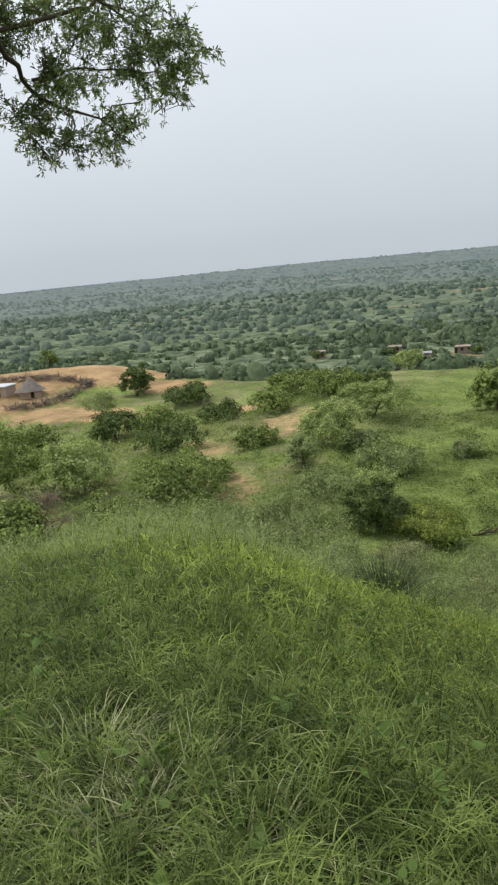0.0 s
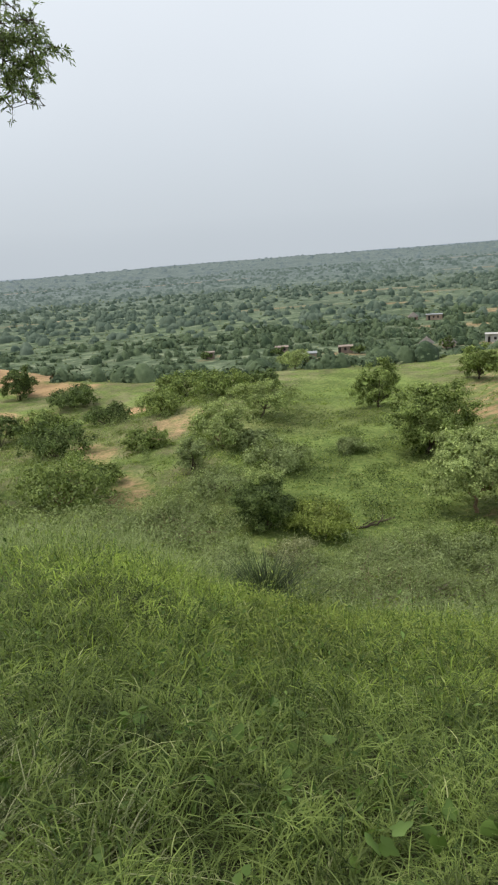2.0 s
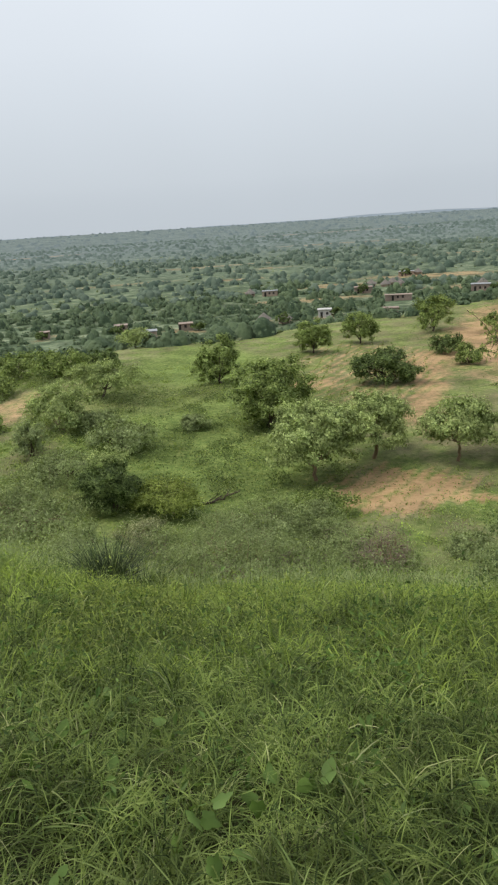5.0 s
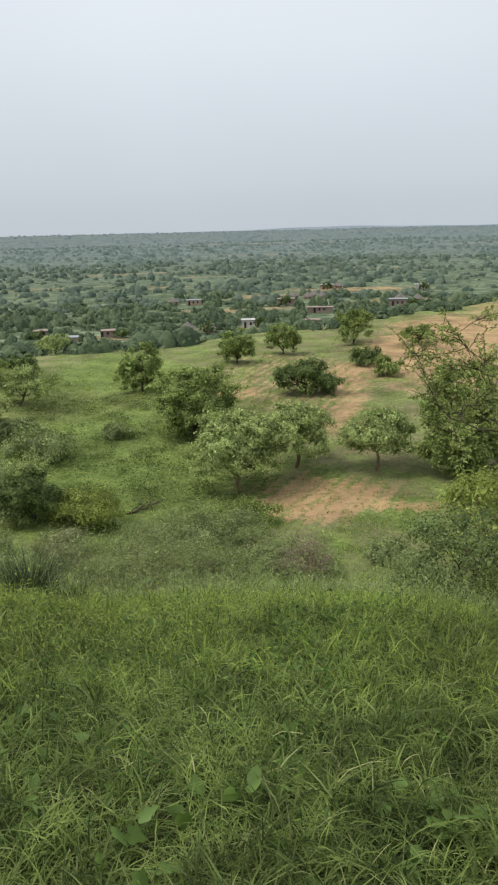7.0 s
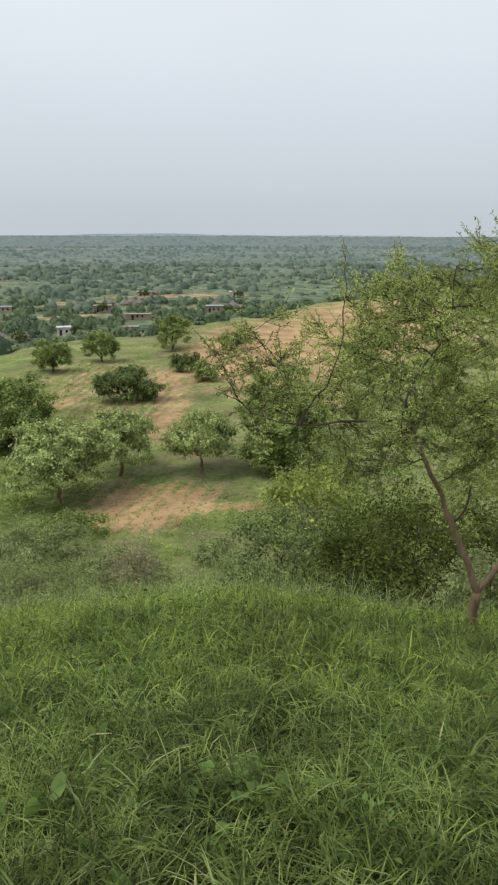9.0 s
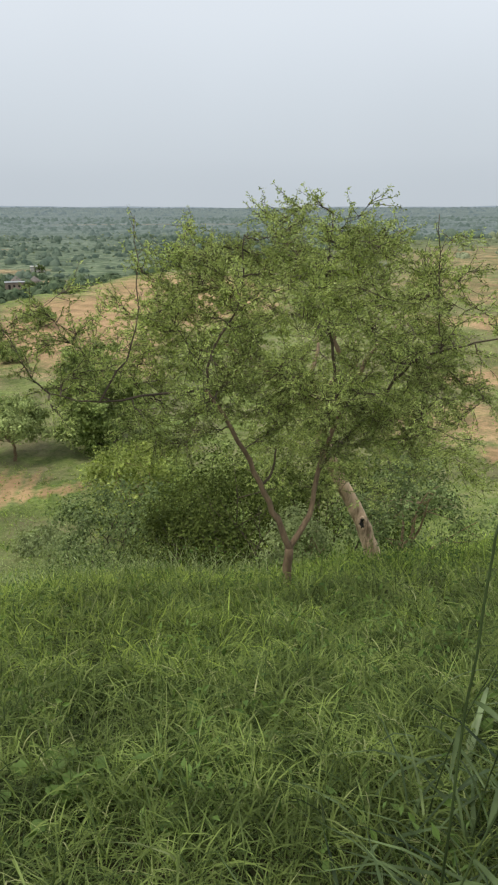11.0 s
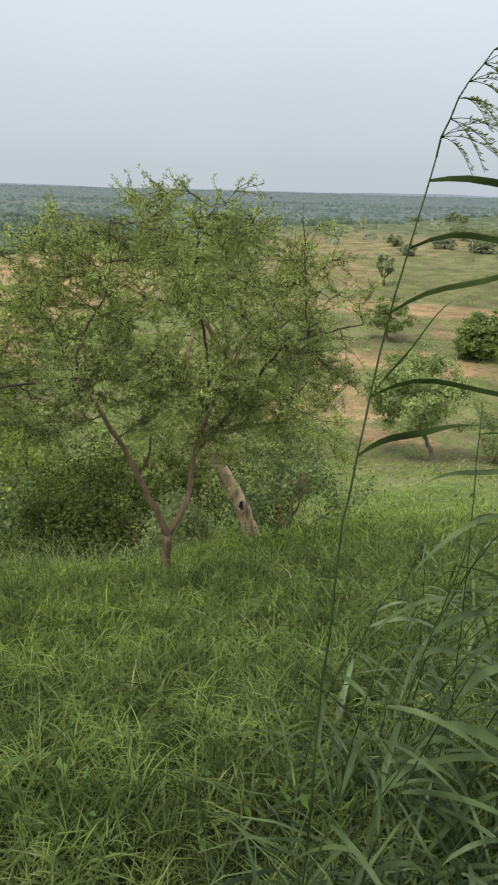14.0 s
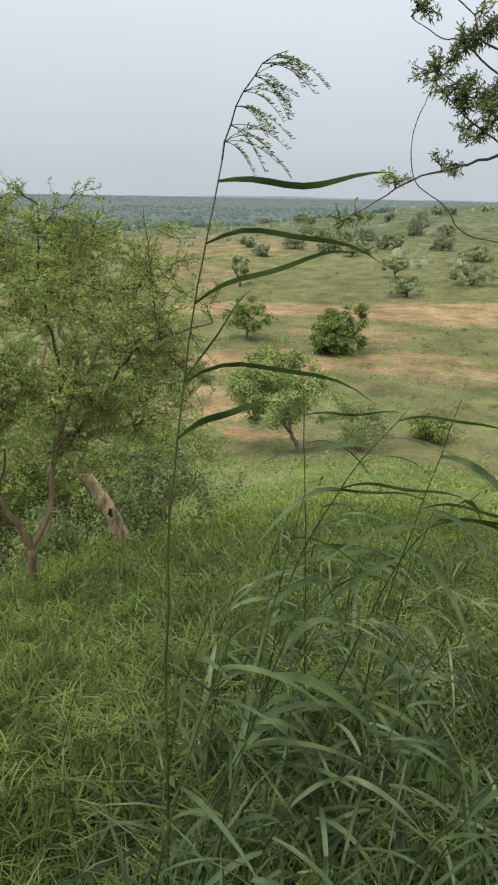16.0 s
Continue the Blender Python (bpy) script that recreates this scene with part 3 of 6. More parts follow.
def leafy(geo, rng, clumps, per, spread, size, slim=0.5, up=0.6, middle=(0, 0, 0)):
    n = len(clumps) * per
    c = np.repeat(clumps, per, axis=0)
    off = rng.normal(0, 1, (n, 3)) * np.array([1, 1, 0.7]) * spread
    p = c + off
    out = p - np.asarray(middle)
    out /= np.linalg.norm(out, axis=1)[:, None] + 1e-9
    puff = off / (np.linalg.norm(off, axis=1)[:, None] + 1e-9)
    normal = puff * 0.8 + out * 0.4 + rng.normal(0, 0.4, (n, 3)) + np.array([0, 0, up * 0.8])
    cards(geo, rng, p, size * rng.uniform(0.65, 1.35, n), normal, slim)


def tree(name, x, y, h, w, leaf, bark, label, low=0.3, trunk=0.13, clumps=90, per=46, size=0.13, seed=1, lean=(0.0, 0.0), stems=1, flat=0.2, group="", category="tree", limbs=6):
    """A tree: tapered trunk or trunks, limbs, and a crown of leaf clumps with gaps."""
    rng = np.random.default_rng(seed)
    z = ground_z(x, y)
    root = thing(name, x, y, z - 0.05, label, category, group)
    low_z = low * h * 0.7
    clumps, per = int(clumps * 0.9), int(per * 1.1)
    cl = crown_points(rng, clumps, w, h, low_z * 0.85, flat) + np.array([lean[0], lean[1], 0])
    mid = np.array([lean[0], lean[1], low_z + (h - low_z) * 0.35])
    for s in range(stems):
        g = Geo()
        foot = np.array([0, 0, -0.15]) + (rng.normal(0, 0.14, 3) * [1, 1, 0] if stems > 1 else 0)
        head = np.array([lean[0] * 0.6, lean[1] * 0.6, max(low_z * 1.15, 0.1 * h)]) + rng.normal(0, 0.12 * w / 4, 3) * [1, 1, 0.2]
        if stems > 1:
            a = s * 2 * np.pi / stems + rng.random()
            head = head + np.array([np.cos(a), np.sin(a), 0]) * w * 0.12
        line = bent(rng, foot, head, 0.10, 7)
        tube(g, line, np.linspace(trunk * 1.25, trunk * 0.72, 7) * (1 if stems == 1 else 0.7), 8)
        part("trunk", g.mesh("trunk", bark, True), root)
        for k in range(max(2, limbs // stems)):
            g = Geo()
            tip = cl[rng.integers(len(cl))] * [0.8, 0.8, 0.9]
            start = line[-1 - int(rng.integers(0, 2))]
            limb = bent(rng, start, tip, 0.14, 6)
            tube(g, limb, np.linspace(trunk * 0.5, trunk * 0.12, 6), 6)
            bough = part("limb", g.mesh("limb", bark, True), root)
            for _ in range(4):
                t2 = cl[rng.integers(len(cl))]
                s2 = limb[rng.integers(2, 5)]
                if np.linalg.norm(t2 - s2) < w * 0.55:
                    g = Geo()
                    tube(g, bent(rng, s2, t2, 0.12, 5), np.linspace(trunk * 0.2, trunk * 0.05, 5), 4)
                    part("branch", g.mesh("branch", bark, True), bough)
    g = Geo()
    spread = 0.124 * w ** 0.5
    near = math.hypot(x, y) < 55
    far = math.hypot(x, y)
    leafy(g, rng, cl, int(per * (1.9 if near else 1.6 if far < 100 else 1.3)), spread * 0.85, size * (0.68 if near else 0.76 if far < 100 else 0.72), 0.6, 0.7, mid)
    part("crown", g.mesh("crown", leaf), root)
    return root


def bush(name, x, y, h, w, leaf, bark, label, seed=1, clumps=60, per=46, size=0.10, stems=7, group="", slim=0.45, low=0.04, spread=0.16):
    """A bush: several stems from one foot and a ragged leafy dome."""
    rng = np.random.default_rng(seed)
    root = thing(name, x, y, ground_z(x, y) - 0.05, label, "bush", group)
    cl = crown_points(rng, clumps, w, h, low * h, 0.1)
    g = Geo()
    for k in range(stems):
        tip = cl[rng.integers(len(cl))] * [0.9, 0.9, 1]
        line = bent(rng, rng.normal(0, 0.12, 3) * [1, 1, 0] + [0, 0, -0.1], tip, 0.15, 6)
        tube(g, line, np.linspace(0.045, 0.008, 6), 5)
        for _ in range(5):
            s2, t2 = line[rng.integers(2, 5)], cl[rng.integers(len(cl))]
            if np.linalg.norm(t2 - s2) < w * 0.5:
                tube(g, bent(rng, s2, t2 * 1.03, 0.1, 4), np.linspace(0.018, 0.004, 4), 4)
    part("branchwork", g.mesh("branchwork", bark, True), root)
    g = Geo()
    near = math.hypot(x, y) < 42
    close = math.hypot(x, y) < 26
    leafy(g, rng, cl, int(per * (2.3 if close else 1.9 if near else 1.5)), spread * 0.72 * w ** 0.5, size * (0.54 if close else 0.70 if near else 0.84), slim + 0.1, 0.7, (0, 0, h * 0.3))
    part("crown", g.mesh("crown", leaf), root)
    return root


# trees on the field below the slope
tree("field_tree", 18.3, 35.8, 5.5, 6.2, PALE, BARK, "pale grey-green rounded tree with thin brown trunk on field edge", 0.28, 0.12, 200, 76, 0.12, 11)
tree("field_tree", 23.6, 37.5, 5.0, 4.9, PALE, BARK, "pale grey-green tree with dark curved trunk on grass", 0.36, 0.13, 140, 70, 0.11, 12)
tree("field_tree", 27.6, 33.8, 4.7, 4.9, PALE, BARK, "small round pale green tree with straight trunk", 0.32, 0.10, 140, 70, 0.11, 13)
tree("field_tree", 22.4, 64.5, 5.0, 4.8, MIDGREEN, BARK_DARK, "mid-green domed tree standing alone on green field", -0.02, 0.14, 110, 50, 0.15, 14)
tree("field_tree", 20.1, 47.8, 6.9, 6.4, MIDGREEN, BARK_DARK, "dense dark olive tree with a broad uneven crown", -0.22, 0.16, 170, 60, 0.15, 15, (0.8, 0))
tree("field_tree", 37.5, 73.3, 4.9, 4.5, MIDGREEN, BARK_DARK, "dark green upright tree on dry field", -0.02, 0.12, 105, 46, 0.15, 16)
tree("field_tree", 46.2, 76.8, 4.7, 4.6, MIDGREEN, BARK_DARK, "round mid-green tree with short dark trunk", 0.08, 0.12, 100, 46, 0.15, 17)
tree("field_tree", 36.5, 56.0, 3.7, 6.0, DARK, BARK_DARK, "low wide dark green tree with two trunks", 0.02, 0.2, 140, 50, 0.14, 18, (0, 0), 2)
tree("field_tree", 58.4, 78.2, 5.4, 5.3, MIDGREEN, BARK_DARK, "mid-green tree with visible dark trunk on bare sand", 0.10, 0.14, 110, 46, 0.16, 19)
bush("field_bush", 49.5, 63.4, 2.1, 4.0, DARK, BARK_DARK, "low rounded dark green bush on sandy field", 21, 55, 40, 0.14)
bush("field_bush", 47.4, 57.2, 2.5, 3.0, MIDGREEN, BARK_DARK, "rounded green bush on sandy field", 22, 45, 40, 0.13)
tree("field_tree", 64.4, 71.5, 2.9, 4.9, MIDGREEN, BARK_DARK, "low spreading green tree on sandy field", 0.12, 0.12, 66, 46, 0.15, 23)
tree("field_tree", 32.0, 30.6, 8.0, 6.0, MIDGREEN, BARK_DARK, "tall dense green tree with several heads at foot of slope", -0.35, 0.2, 230, 60, 0.15, 24)
tree("field_tree", 21.5, 99.0, 3.4, 5.6, PALE, BARK_DARK, "grey-green flat tree at the brow of the plain", 0.1, 0.12, 70, 40, 0.17, 25)
tree("field_tree", 9.7, 61.0, 3.9, 5.8, PALE, BARK_DARK, "pale flat-topped tree with leaning dark trunk on spur", 0.3, 0.10, 95, 52, 0.12, 26, (0.6, 0), 1, 0.35)
bush("spur_bush", 5.1, 52.0, 4.0, 5.0, PALE, BARK, "pale grey-green tall bush on grassy spur", 27, 90, 52, 0.12)
bush("spur_bush", 7.5, 73.2, 3.4, 6.0, MIDGREEN, BARK_DARK, "mid-green wide bush behind the spur", 28, 80, 46, 0.15)
bush("spur_bush", 0.9, 68.8, 2.8, 4.8, MIDGREEN, BARK_DARK, "mid-green bush beside sandy track", 29, 60, 46, 0.14)
bush("spur_bush", 2.3, 46.8, 2.7, 2.6, GREYGREEN, BARK_DARK, "narrow grey-green bush on spur", 30, 46, 46, 0.11)
round_bush = bush("round_bush", 5.6, 35.5, 3.3, 3.3, DARK, BARK_DARK, "dense round dark green bush overgrown with creeper", 31, 120, 90, 0.10)
rng_creeper = np.random.default_rng(131)
g_creeper = Geo()
leafy(g_creeper, rng_creeper, rng_creeper.normal(0, 1, (26, 3)) * [0.55, 0.55, 0.12] + [0, 0, 3.25], 60, 0.16, 0.055, 0.6, 0.9, (0, 0, 2.5))
part("creeper", g_creeper.mesh("creeper", PALE), round_bush, "pale creeper leaves over the top")


def fallen_branch(x, y, length, turn, seed):
    """A dead forked branch lying on the grass."""
    rng = np.random.default_rng(seed)
    root = thing("fallen_branch", x, y, ground_z(x, y), "dark dead branch lying on grass at foot of slope", "branch")
    d = np.array([math.cos(radians(turn)), math.sin(radians(turn)), 0.0])
    side = np.array([-d[1], d[0], 0.0])

    def lie(points):
        return [[p[0], p[1], ground_z(x + p[0], y + p[1]) - ground_z(x, y) + p[2]] for p in points]

    g = Geo()
    tube(g, limb_line(rng, lie([-d * length / 2 + [0, 0, 0.10], d * 0.0 + [0, 0, 0.16], d * length / 2 + [0, 0, 0.30]]), 5, 0.03), np.linspace(0.10, 0.04, 11), 7)
    part("bough", g.mesh("bough", BARK_DARK, True), root)
    for k in range(6):
        s0 = rng.uniform(-0.3, 0.45) * length
        a, b = d * s0 + [0, 0, 0.2], d * (s0 + rng.uniform(0.2, 0.8)) + side * rng.uniform(-0.7, 0.7) + [0, 0, rng.uniform(0.25, 0.75)]
        g = Geo()
        tube(g, bent(rng, lie([a])[0], lie([b])[0], 0.12, 6), np.linspace(0.035, 0.01, 6), 5)
        part("limb", g.mesh("limb", BARK_DARK, True), root)


bush("yellow_bush", 8.4, 34.0, 2.0, 4.0, OLIVE, BARK, "soft yellow-green bush at foot of slope", 32, 80, 60, 0.09)
bush("track_bush", -17.4, 93.4, 4.8, 5.0, DARK, BARK_DARK, "tall dark green bush on sandy rise", 33, 80, 44, 0.17)
bush("track_bush", -9.4, 84.2, 2.8, 6.6, DARK, BARK_DARK, "wide dark green bush beside sandy track", 34, 80, 44, 0.16)
tree("lone_tree", -36.0, 116.0, 4.2, 3.6, MIDGREEN, BARK_DARK, "small round tree alone on the sandy rise", 0.4, 0.1, 50, 40, 0.17, 35)
bush("slope_bush", -6.4, 43.7, 3.4, 6.6, MIDGREEN, BARK, "broad feathery mid-green bush below slope", 36, 100, 56, 0.12)
bush("slope_bush", -13.0, 44.2, 4.6, 5.6, PALE, BARK, "light green bushy tree below slope", 37, 100, 56, 0.12)
tree("slope_tree", -19.0, 42.6, 6.6, 8.0, MIDGREEN, BARK, "large feathery green tree below slope", 0.05, 0.15, 150, 56, 0.13, 38)
# scrub on the slope and round the spur
SLOPE_BUSHES = [
    (-3.5, 36.2, 2.4, 7.6, GREYGREEN, BARK, "wide grey-green thorn bush on slope", 0.10),
    (-10.8, 27.5, 2.6, 4.0, DRYTWIG, BARK, "reddish half-bare thorn bush on slope", 0.05),
    (-7.4, 17.9, 1.4, 2.3, MIDGREEN, BARK, "leafy green weed bush on slope", 0.10),
    (3.5, 41.7, 1.8, 5.2, GREYGREEN, BARK_DARK, "low grey thorn bush on spur", 0.09),
    (8.3, 45.9, 2.0, 5.0, GREYGREEN, BARK_DARK, "wide grey-green thorn bush on spur", 0.10),
    (7.6, 51.0, 1.7, 3.1, GREYGREEN, BARK_DARK, "small grey thorn bush on spur", 0.10),
    (15.0, 49.9, 1.4, 2.2, GREYGREEN, BARK_DARK, "small grey bush on green field", 0.10),
    (-8.7, 58.2, 3.2, 6.4, DARK, BARK_DARK, "dark blue-green bush below the track", 0.13),
    (-15.4, 67.0, 3.2, 5.2, DARK, BARK_DARK, "dark green bush near the track", 0.14),
    (-19.7, 80.7, 3.1, 4.8, GREYGREEN, BRUSH, "purplish grey leafless bush near fence", 0.09),
    (9.4, 29.0, 2.0, 3.4, GREYGREEN, BARK, "thin twiggy grey bush on slope", 0.06),
    (-3.6, 46.6, 1.7, 1.8, MIDGREEN, BARK, "small green bush on spur", 0.10),
    (8.3, 23.2, 2.6, 4.0, GREYGREEN, BARK, "open twiggy grey bush on slope", 0.06),
    (14.1, 28.5, 1.3, 3.0, GREYGREEN, BARK, "low grey-green bush at foot of slope", 0.09),
]
BROW_BUSHES = [
    (-7.0, 18.8, 1.5, 2.2, DRYTWIG, BARK, "reddish twiggy bush among grass on slope", 0.04),
    (14.2, 21.4, 2.1, 3.2, DRYTWIG, BARK, "dry reddish brown bush on slope", 0.045),
    (0.7, 36.0, 1.8, 7.4, GREYGREEN, BARK, "low spreading grey-green bush", 0.10),
    (11.0, 27.1, 2.0, 5.4, GREYGREEN, BARK, "grey thorn bush on slope", 0.08),
    (15.5, 29.9, 1.4, 3.4, MIDGREEN, BARK, "low green bush at field edge", 0.09),
    (18.3, 21.3, 0.9, 2.2, GREYGREEN, BARK, "low grey plant on green slope", 0.08),
    (17.0, 17.9, 1.3, 2.6, GREYGREEN, BARK, "grey leafy shrub on slope", 0.08),
    (16.2, 14.8, 3.5, 5.2, GREYDEEP, BARK_DARK, "large grey-green thorn bush under the brow of slope", 0.10),
    (22.0, 19.0, 4.6, 5.2, OLIVE, BARK, "tall yellow-green bush below slope", 0.11),
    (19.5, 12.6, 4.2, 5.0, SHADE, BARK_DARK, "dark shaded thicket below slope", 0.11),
    (24.0, 16.6, 4.6, 5.0, MIDGREEN, BARK_DARK, "green thicket below slope", 0.11),
    (27.0, 22.2, 3.8, 5.2, OLIVE, BARK, "olive green bush at foot of slope", 0.11),
    (29.0, 9.0, 4.4, 4.8, GREYDEEP, BARK, "grey-green bush below the grassy slope", 0.09),
]
HOLLOW_BUSHES = [
    (2.6, 27.0, 1.5, 3.4, GREYGREEN, BARK, "low grey-green bush on slope", 0.08),
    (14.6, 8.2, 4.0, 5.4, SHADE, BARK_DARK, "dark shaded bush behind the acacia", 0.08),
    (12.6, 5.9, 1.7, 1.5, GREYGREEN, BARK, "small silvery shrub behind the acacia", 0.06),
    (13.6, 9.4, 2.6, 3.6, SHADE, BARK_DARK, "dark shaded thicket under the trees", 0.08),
    (17.5, 7.6, 4.2, 4.6, SHADE, BARK_DARK, "thicket with shade-darkened leaves behind the old trunk", 0.10),
    (16.5, 4.6, 2.8, 3.6, GREYDEEP, BARK, "grey-green bush behind the old trunk", 0.08),
    (-7.5, 31.0, 1.8, 4.4, GREYGREEN, BARK, "low grey-green bush on slope", 0.09),
    (6.0, 30.5, 1.2, 2.6, PALE_GRASS, BARK, "low pale dry bush on slope", 0.07),
    (-9.6, 38.5, 2.4, 4.2, MIDGREEN, BARK, "rounded green bush on slope", 0.10),
    (-1.0, 54.5, 2.0, 3.4, MIDGREEN, BARK_DARK, "green bush on spur", 0.11),
    (-11.5, 71.0, 2.6, 5.4, MIDGREEN, BARK_DARK, "green bush near the track", 0.13),
    (-5.0, 72.0, 2.2, 4.6, DARK, BARK_DARK, "dark bush near the track", 0.13),
    (3.6, 78.0, 3.0, 5.6, MIDGREEN, BARK_DARK, "green bush behind the spur", 0.15),
    (12.5, 76.0, 2.6, 5.0, DARK, BARK_DARK, "dark green bush at edge of field", 0.15),
    (-22.5, 60.0, 4.2, 7.0, MIDGREEN, BARK_DARK, "broad green bush below the sandy rise", 0.14),
]
for k, (x, y, h, w, leaf, bark, label, size) in enumerate(SLOPE_BUSHES + BROW_BUSHES + HOLLOW_BUSHES):
    dry = leaf is DRYTWIG
    bush("thorn_bush", x, y, h, w, leaf, bark, label, 100 + k, 50 + int(6 * w), 26 if dry else 38, size * 1.08, 12 if dry else 7)
# thorn scrub closing over the foot of the slope
rng_thorn = np.random.default_rng(640)
for cx, cy, nx, ny, gap in ((10.6, 25.4, 4, 4, 2.3), (-4.6, 36.5, 5, 2, 2.9), (-10.0, 33.0, 3, 2, 3.0)):
    for i in range(nx):
        for j in range(ny):
            x, y = cx + (i - nx / 2 + 0.5 + rng_thorn.uniform(-0.35, 0.35)) * gap, cy + (j - ny / 2 + 0.5 + rng_thorn.uniform(-0.35, 0.35)) * gap
            w, h = rng_thorn.uniform(1.1, 1.7) * gap, rng_thorn.uniform(1.0, 2.1)
            bush("thorn_bush", x, y, h, w, GREYGREEN, BARK_GREY, "feathery grey-green thorn bush at foot of slope", 660 + 10 * i + j, 46, 34, 0.085, 9, "thorn scrub on the slope", 0.35)
# right-hand valley
tree("valley_tree", 38.1, 2.6, 6.9, 5.8, PALE, BARK_GREY, "drooping grey-green tree with leaning bare trunk", 0.26, 0.14, 210, 84, 0.10, 41, (0.2, 1.5), 1, 0.0)
bush("valley_bush", 41.7, -0.6, 3.6, 4.6, GREYGREEN, BARK, "thin grey-green bush in the valley", 42, 60, 40, 0.11)
tree("valley_tree", 70.4, 1.9, 5.8, 5.8, MIDGREEN, BARK_DARK, "dense green tree with twin rounded heads", -0.35, 0.2, 190, 64, 0.15, 43)
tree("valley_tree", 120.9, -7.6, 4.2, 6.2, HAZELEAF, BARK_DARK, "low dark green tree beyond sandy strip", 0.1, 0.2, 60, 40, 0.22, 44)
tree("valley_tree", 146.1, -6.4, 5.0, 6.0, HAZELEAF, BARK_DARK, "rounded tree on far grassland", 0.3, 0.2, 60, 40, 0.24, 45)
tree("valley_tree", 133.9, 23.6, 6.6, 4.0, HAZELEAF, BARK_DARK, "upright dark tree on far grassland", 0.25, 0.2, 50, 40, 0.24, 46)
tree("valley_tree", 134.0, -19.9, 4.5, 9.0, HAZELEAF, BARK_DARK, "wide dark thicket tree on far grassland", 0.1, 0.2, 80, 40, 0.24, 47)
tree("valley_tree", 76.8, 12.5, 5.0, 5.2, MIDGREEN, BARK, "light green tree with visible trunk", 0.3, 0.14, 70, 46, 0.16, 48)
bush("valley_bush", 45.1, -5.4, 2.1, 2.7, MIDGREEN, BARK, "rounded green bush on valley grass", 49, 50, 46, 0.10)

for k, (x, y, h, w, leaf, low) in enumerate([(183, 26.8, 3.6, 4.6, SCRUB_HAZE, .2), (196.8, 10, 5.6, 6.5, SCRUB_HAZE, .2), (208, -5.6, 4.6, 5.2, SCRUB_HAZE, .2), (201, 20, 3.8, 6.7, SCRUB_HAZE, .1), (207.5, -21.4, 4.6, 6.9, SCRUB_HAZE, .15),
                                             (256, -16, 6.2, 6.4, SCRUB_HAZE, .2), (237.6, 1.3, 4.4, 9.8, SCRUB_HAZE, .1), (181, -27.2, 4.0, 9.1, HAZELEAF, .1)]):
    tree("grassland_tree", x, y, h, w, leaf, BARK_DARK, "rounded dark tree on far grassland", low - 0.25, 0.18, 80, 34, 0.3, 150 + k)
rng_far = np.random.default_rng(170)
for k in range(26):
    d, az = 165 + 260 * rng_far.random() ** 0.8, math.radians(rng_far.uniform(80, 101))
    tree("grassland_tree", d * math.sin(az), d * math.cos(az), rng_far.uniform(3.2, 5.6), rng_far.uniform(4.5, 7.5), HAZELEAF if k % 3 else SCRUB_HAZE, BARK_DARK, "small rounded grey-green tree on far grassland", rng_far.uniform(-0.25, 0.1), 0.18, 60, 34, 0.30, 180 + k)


# ---- scrub of the plain ----
def domes(geo, rng, base, wide, tall, segs, rings):
    """Lumpy leafy domes, one for each base point."""
    n = len(base)
    a = np.arange(segs) * 2 * np.pi / segs
    ph = np.linspace(-0.12, 1.25, rings)
    lump = rng.uniform(0.78, 1.22, (n, rings, segs))
    cx, cz = np.cos(ph)[None, :, None], np.sin(ph)[None, :, None]
    x = cx * np.cos(a)[None, None] * wide[:, None, None] / 2 * lump
    y = cx * np.sin(a)[None, None] * wide[:, None, None] / 2 * lump
    z = cz * tall[:, None, None] * (0.9 + 0.2 * lump - 0.1)
    v = np.stack([x, y, z + 0 * x], -1).reshape(n, -1, 3) + base[:, None]
    top = base + np.stack([np.zeros(n), np.zeros(n), tall * rng.uniform(0.95, 1.1, n)], 1)
    v = np.concatenate([v, top[:, None]], 1)
    m = rings * segs + 1
    r, c = np.meshgrid(np.arange(rings - 1), np.arange(segs), indexing="ij")
    k = (c + 1) % segs
    q = np.stack([r * segs + c, r * segs + k, (r + 1) * segs + k, (r + 1) * segs + c], -1).reshape(-1, 4)
    c = np.arange(segs)
    t = np.stack([(rings - 1) * segs + c, (rings - 1) * segs + (c + 1) % segs, np.full(segs, m - 1)], -1)
    i = np.arange(n)[:, None, None] * m
    geo.add(v.reshape(-1, 3), (q[None] + i).reshape(-1, 4), (t[None] + i).reshape(-1, 3))


# scrub is kept off the camera's sight lines to these houses: x, y, half width
SIGHT_LINES = [(104.7, 197.0, 3.4), (149.5, 247.5, 5.0), (46.4, 196.7, 3.6), (61.0, 206.8, 4.2), (43.0, 218.8, 3.0), (19.8, 226.0, 2.6), (84.6, 199.9, 3.0), (89.9, 195.7, 3.0), (112.4, 279.5, 3.0), (119.2, 273.7, 4.5), (173.5, 265.5, 4.5), (144.1, 214.2, 6.0), (123.6, 189.0, 4.5), (180.8, 213.8, 4.5), (205.0, 298.0, 5.0)]


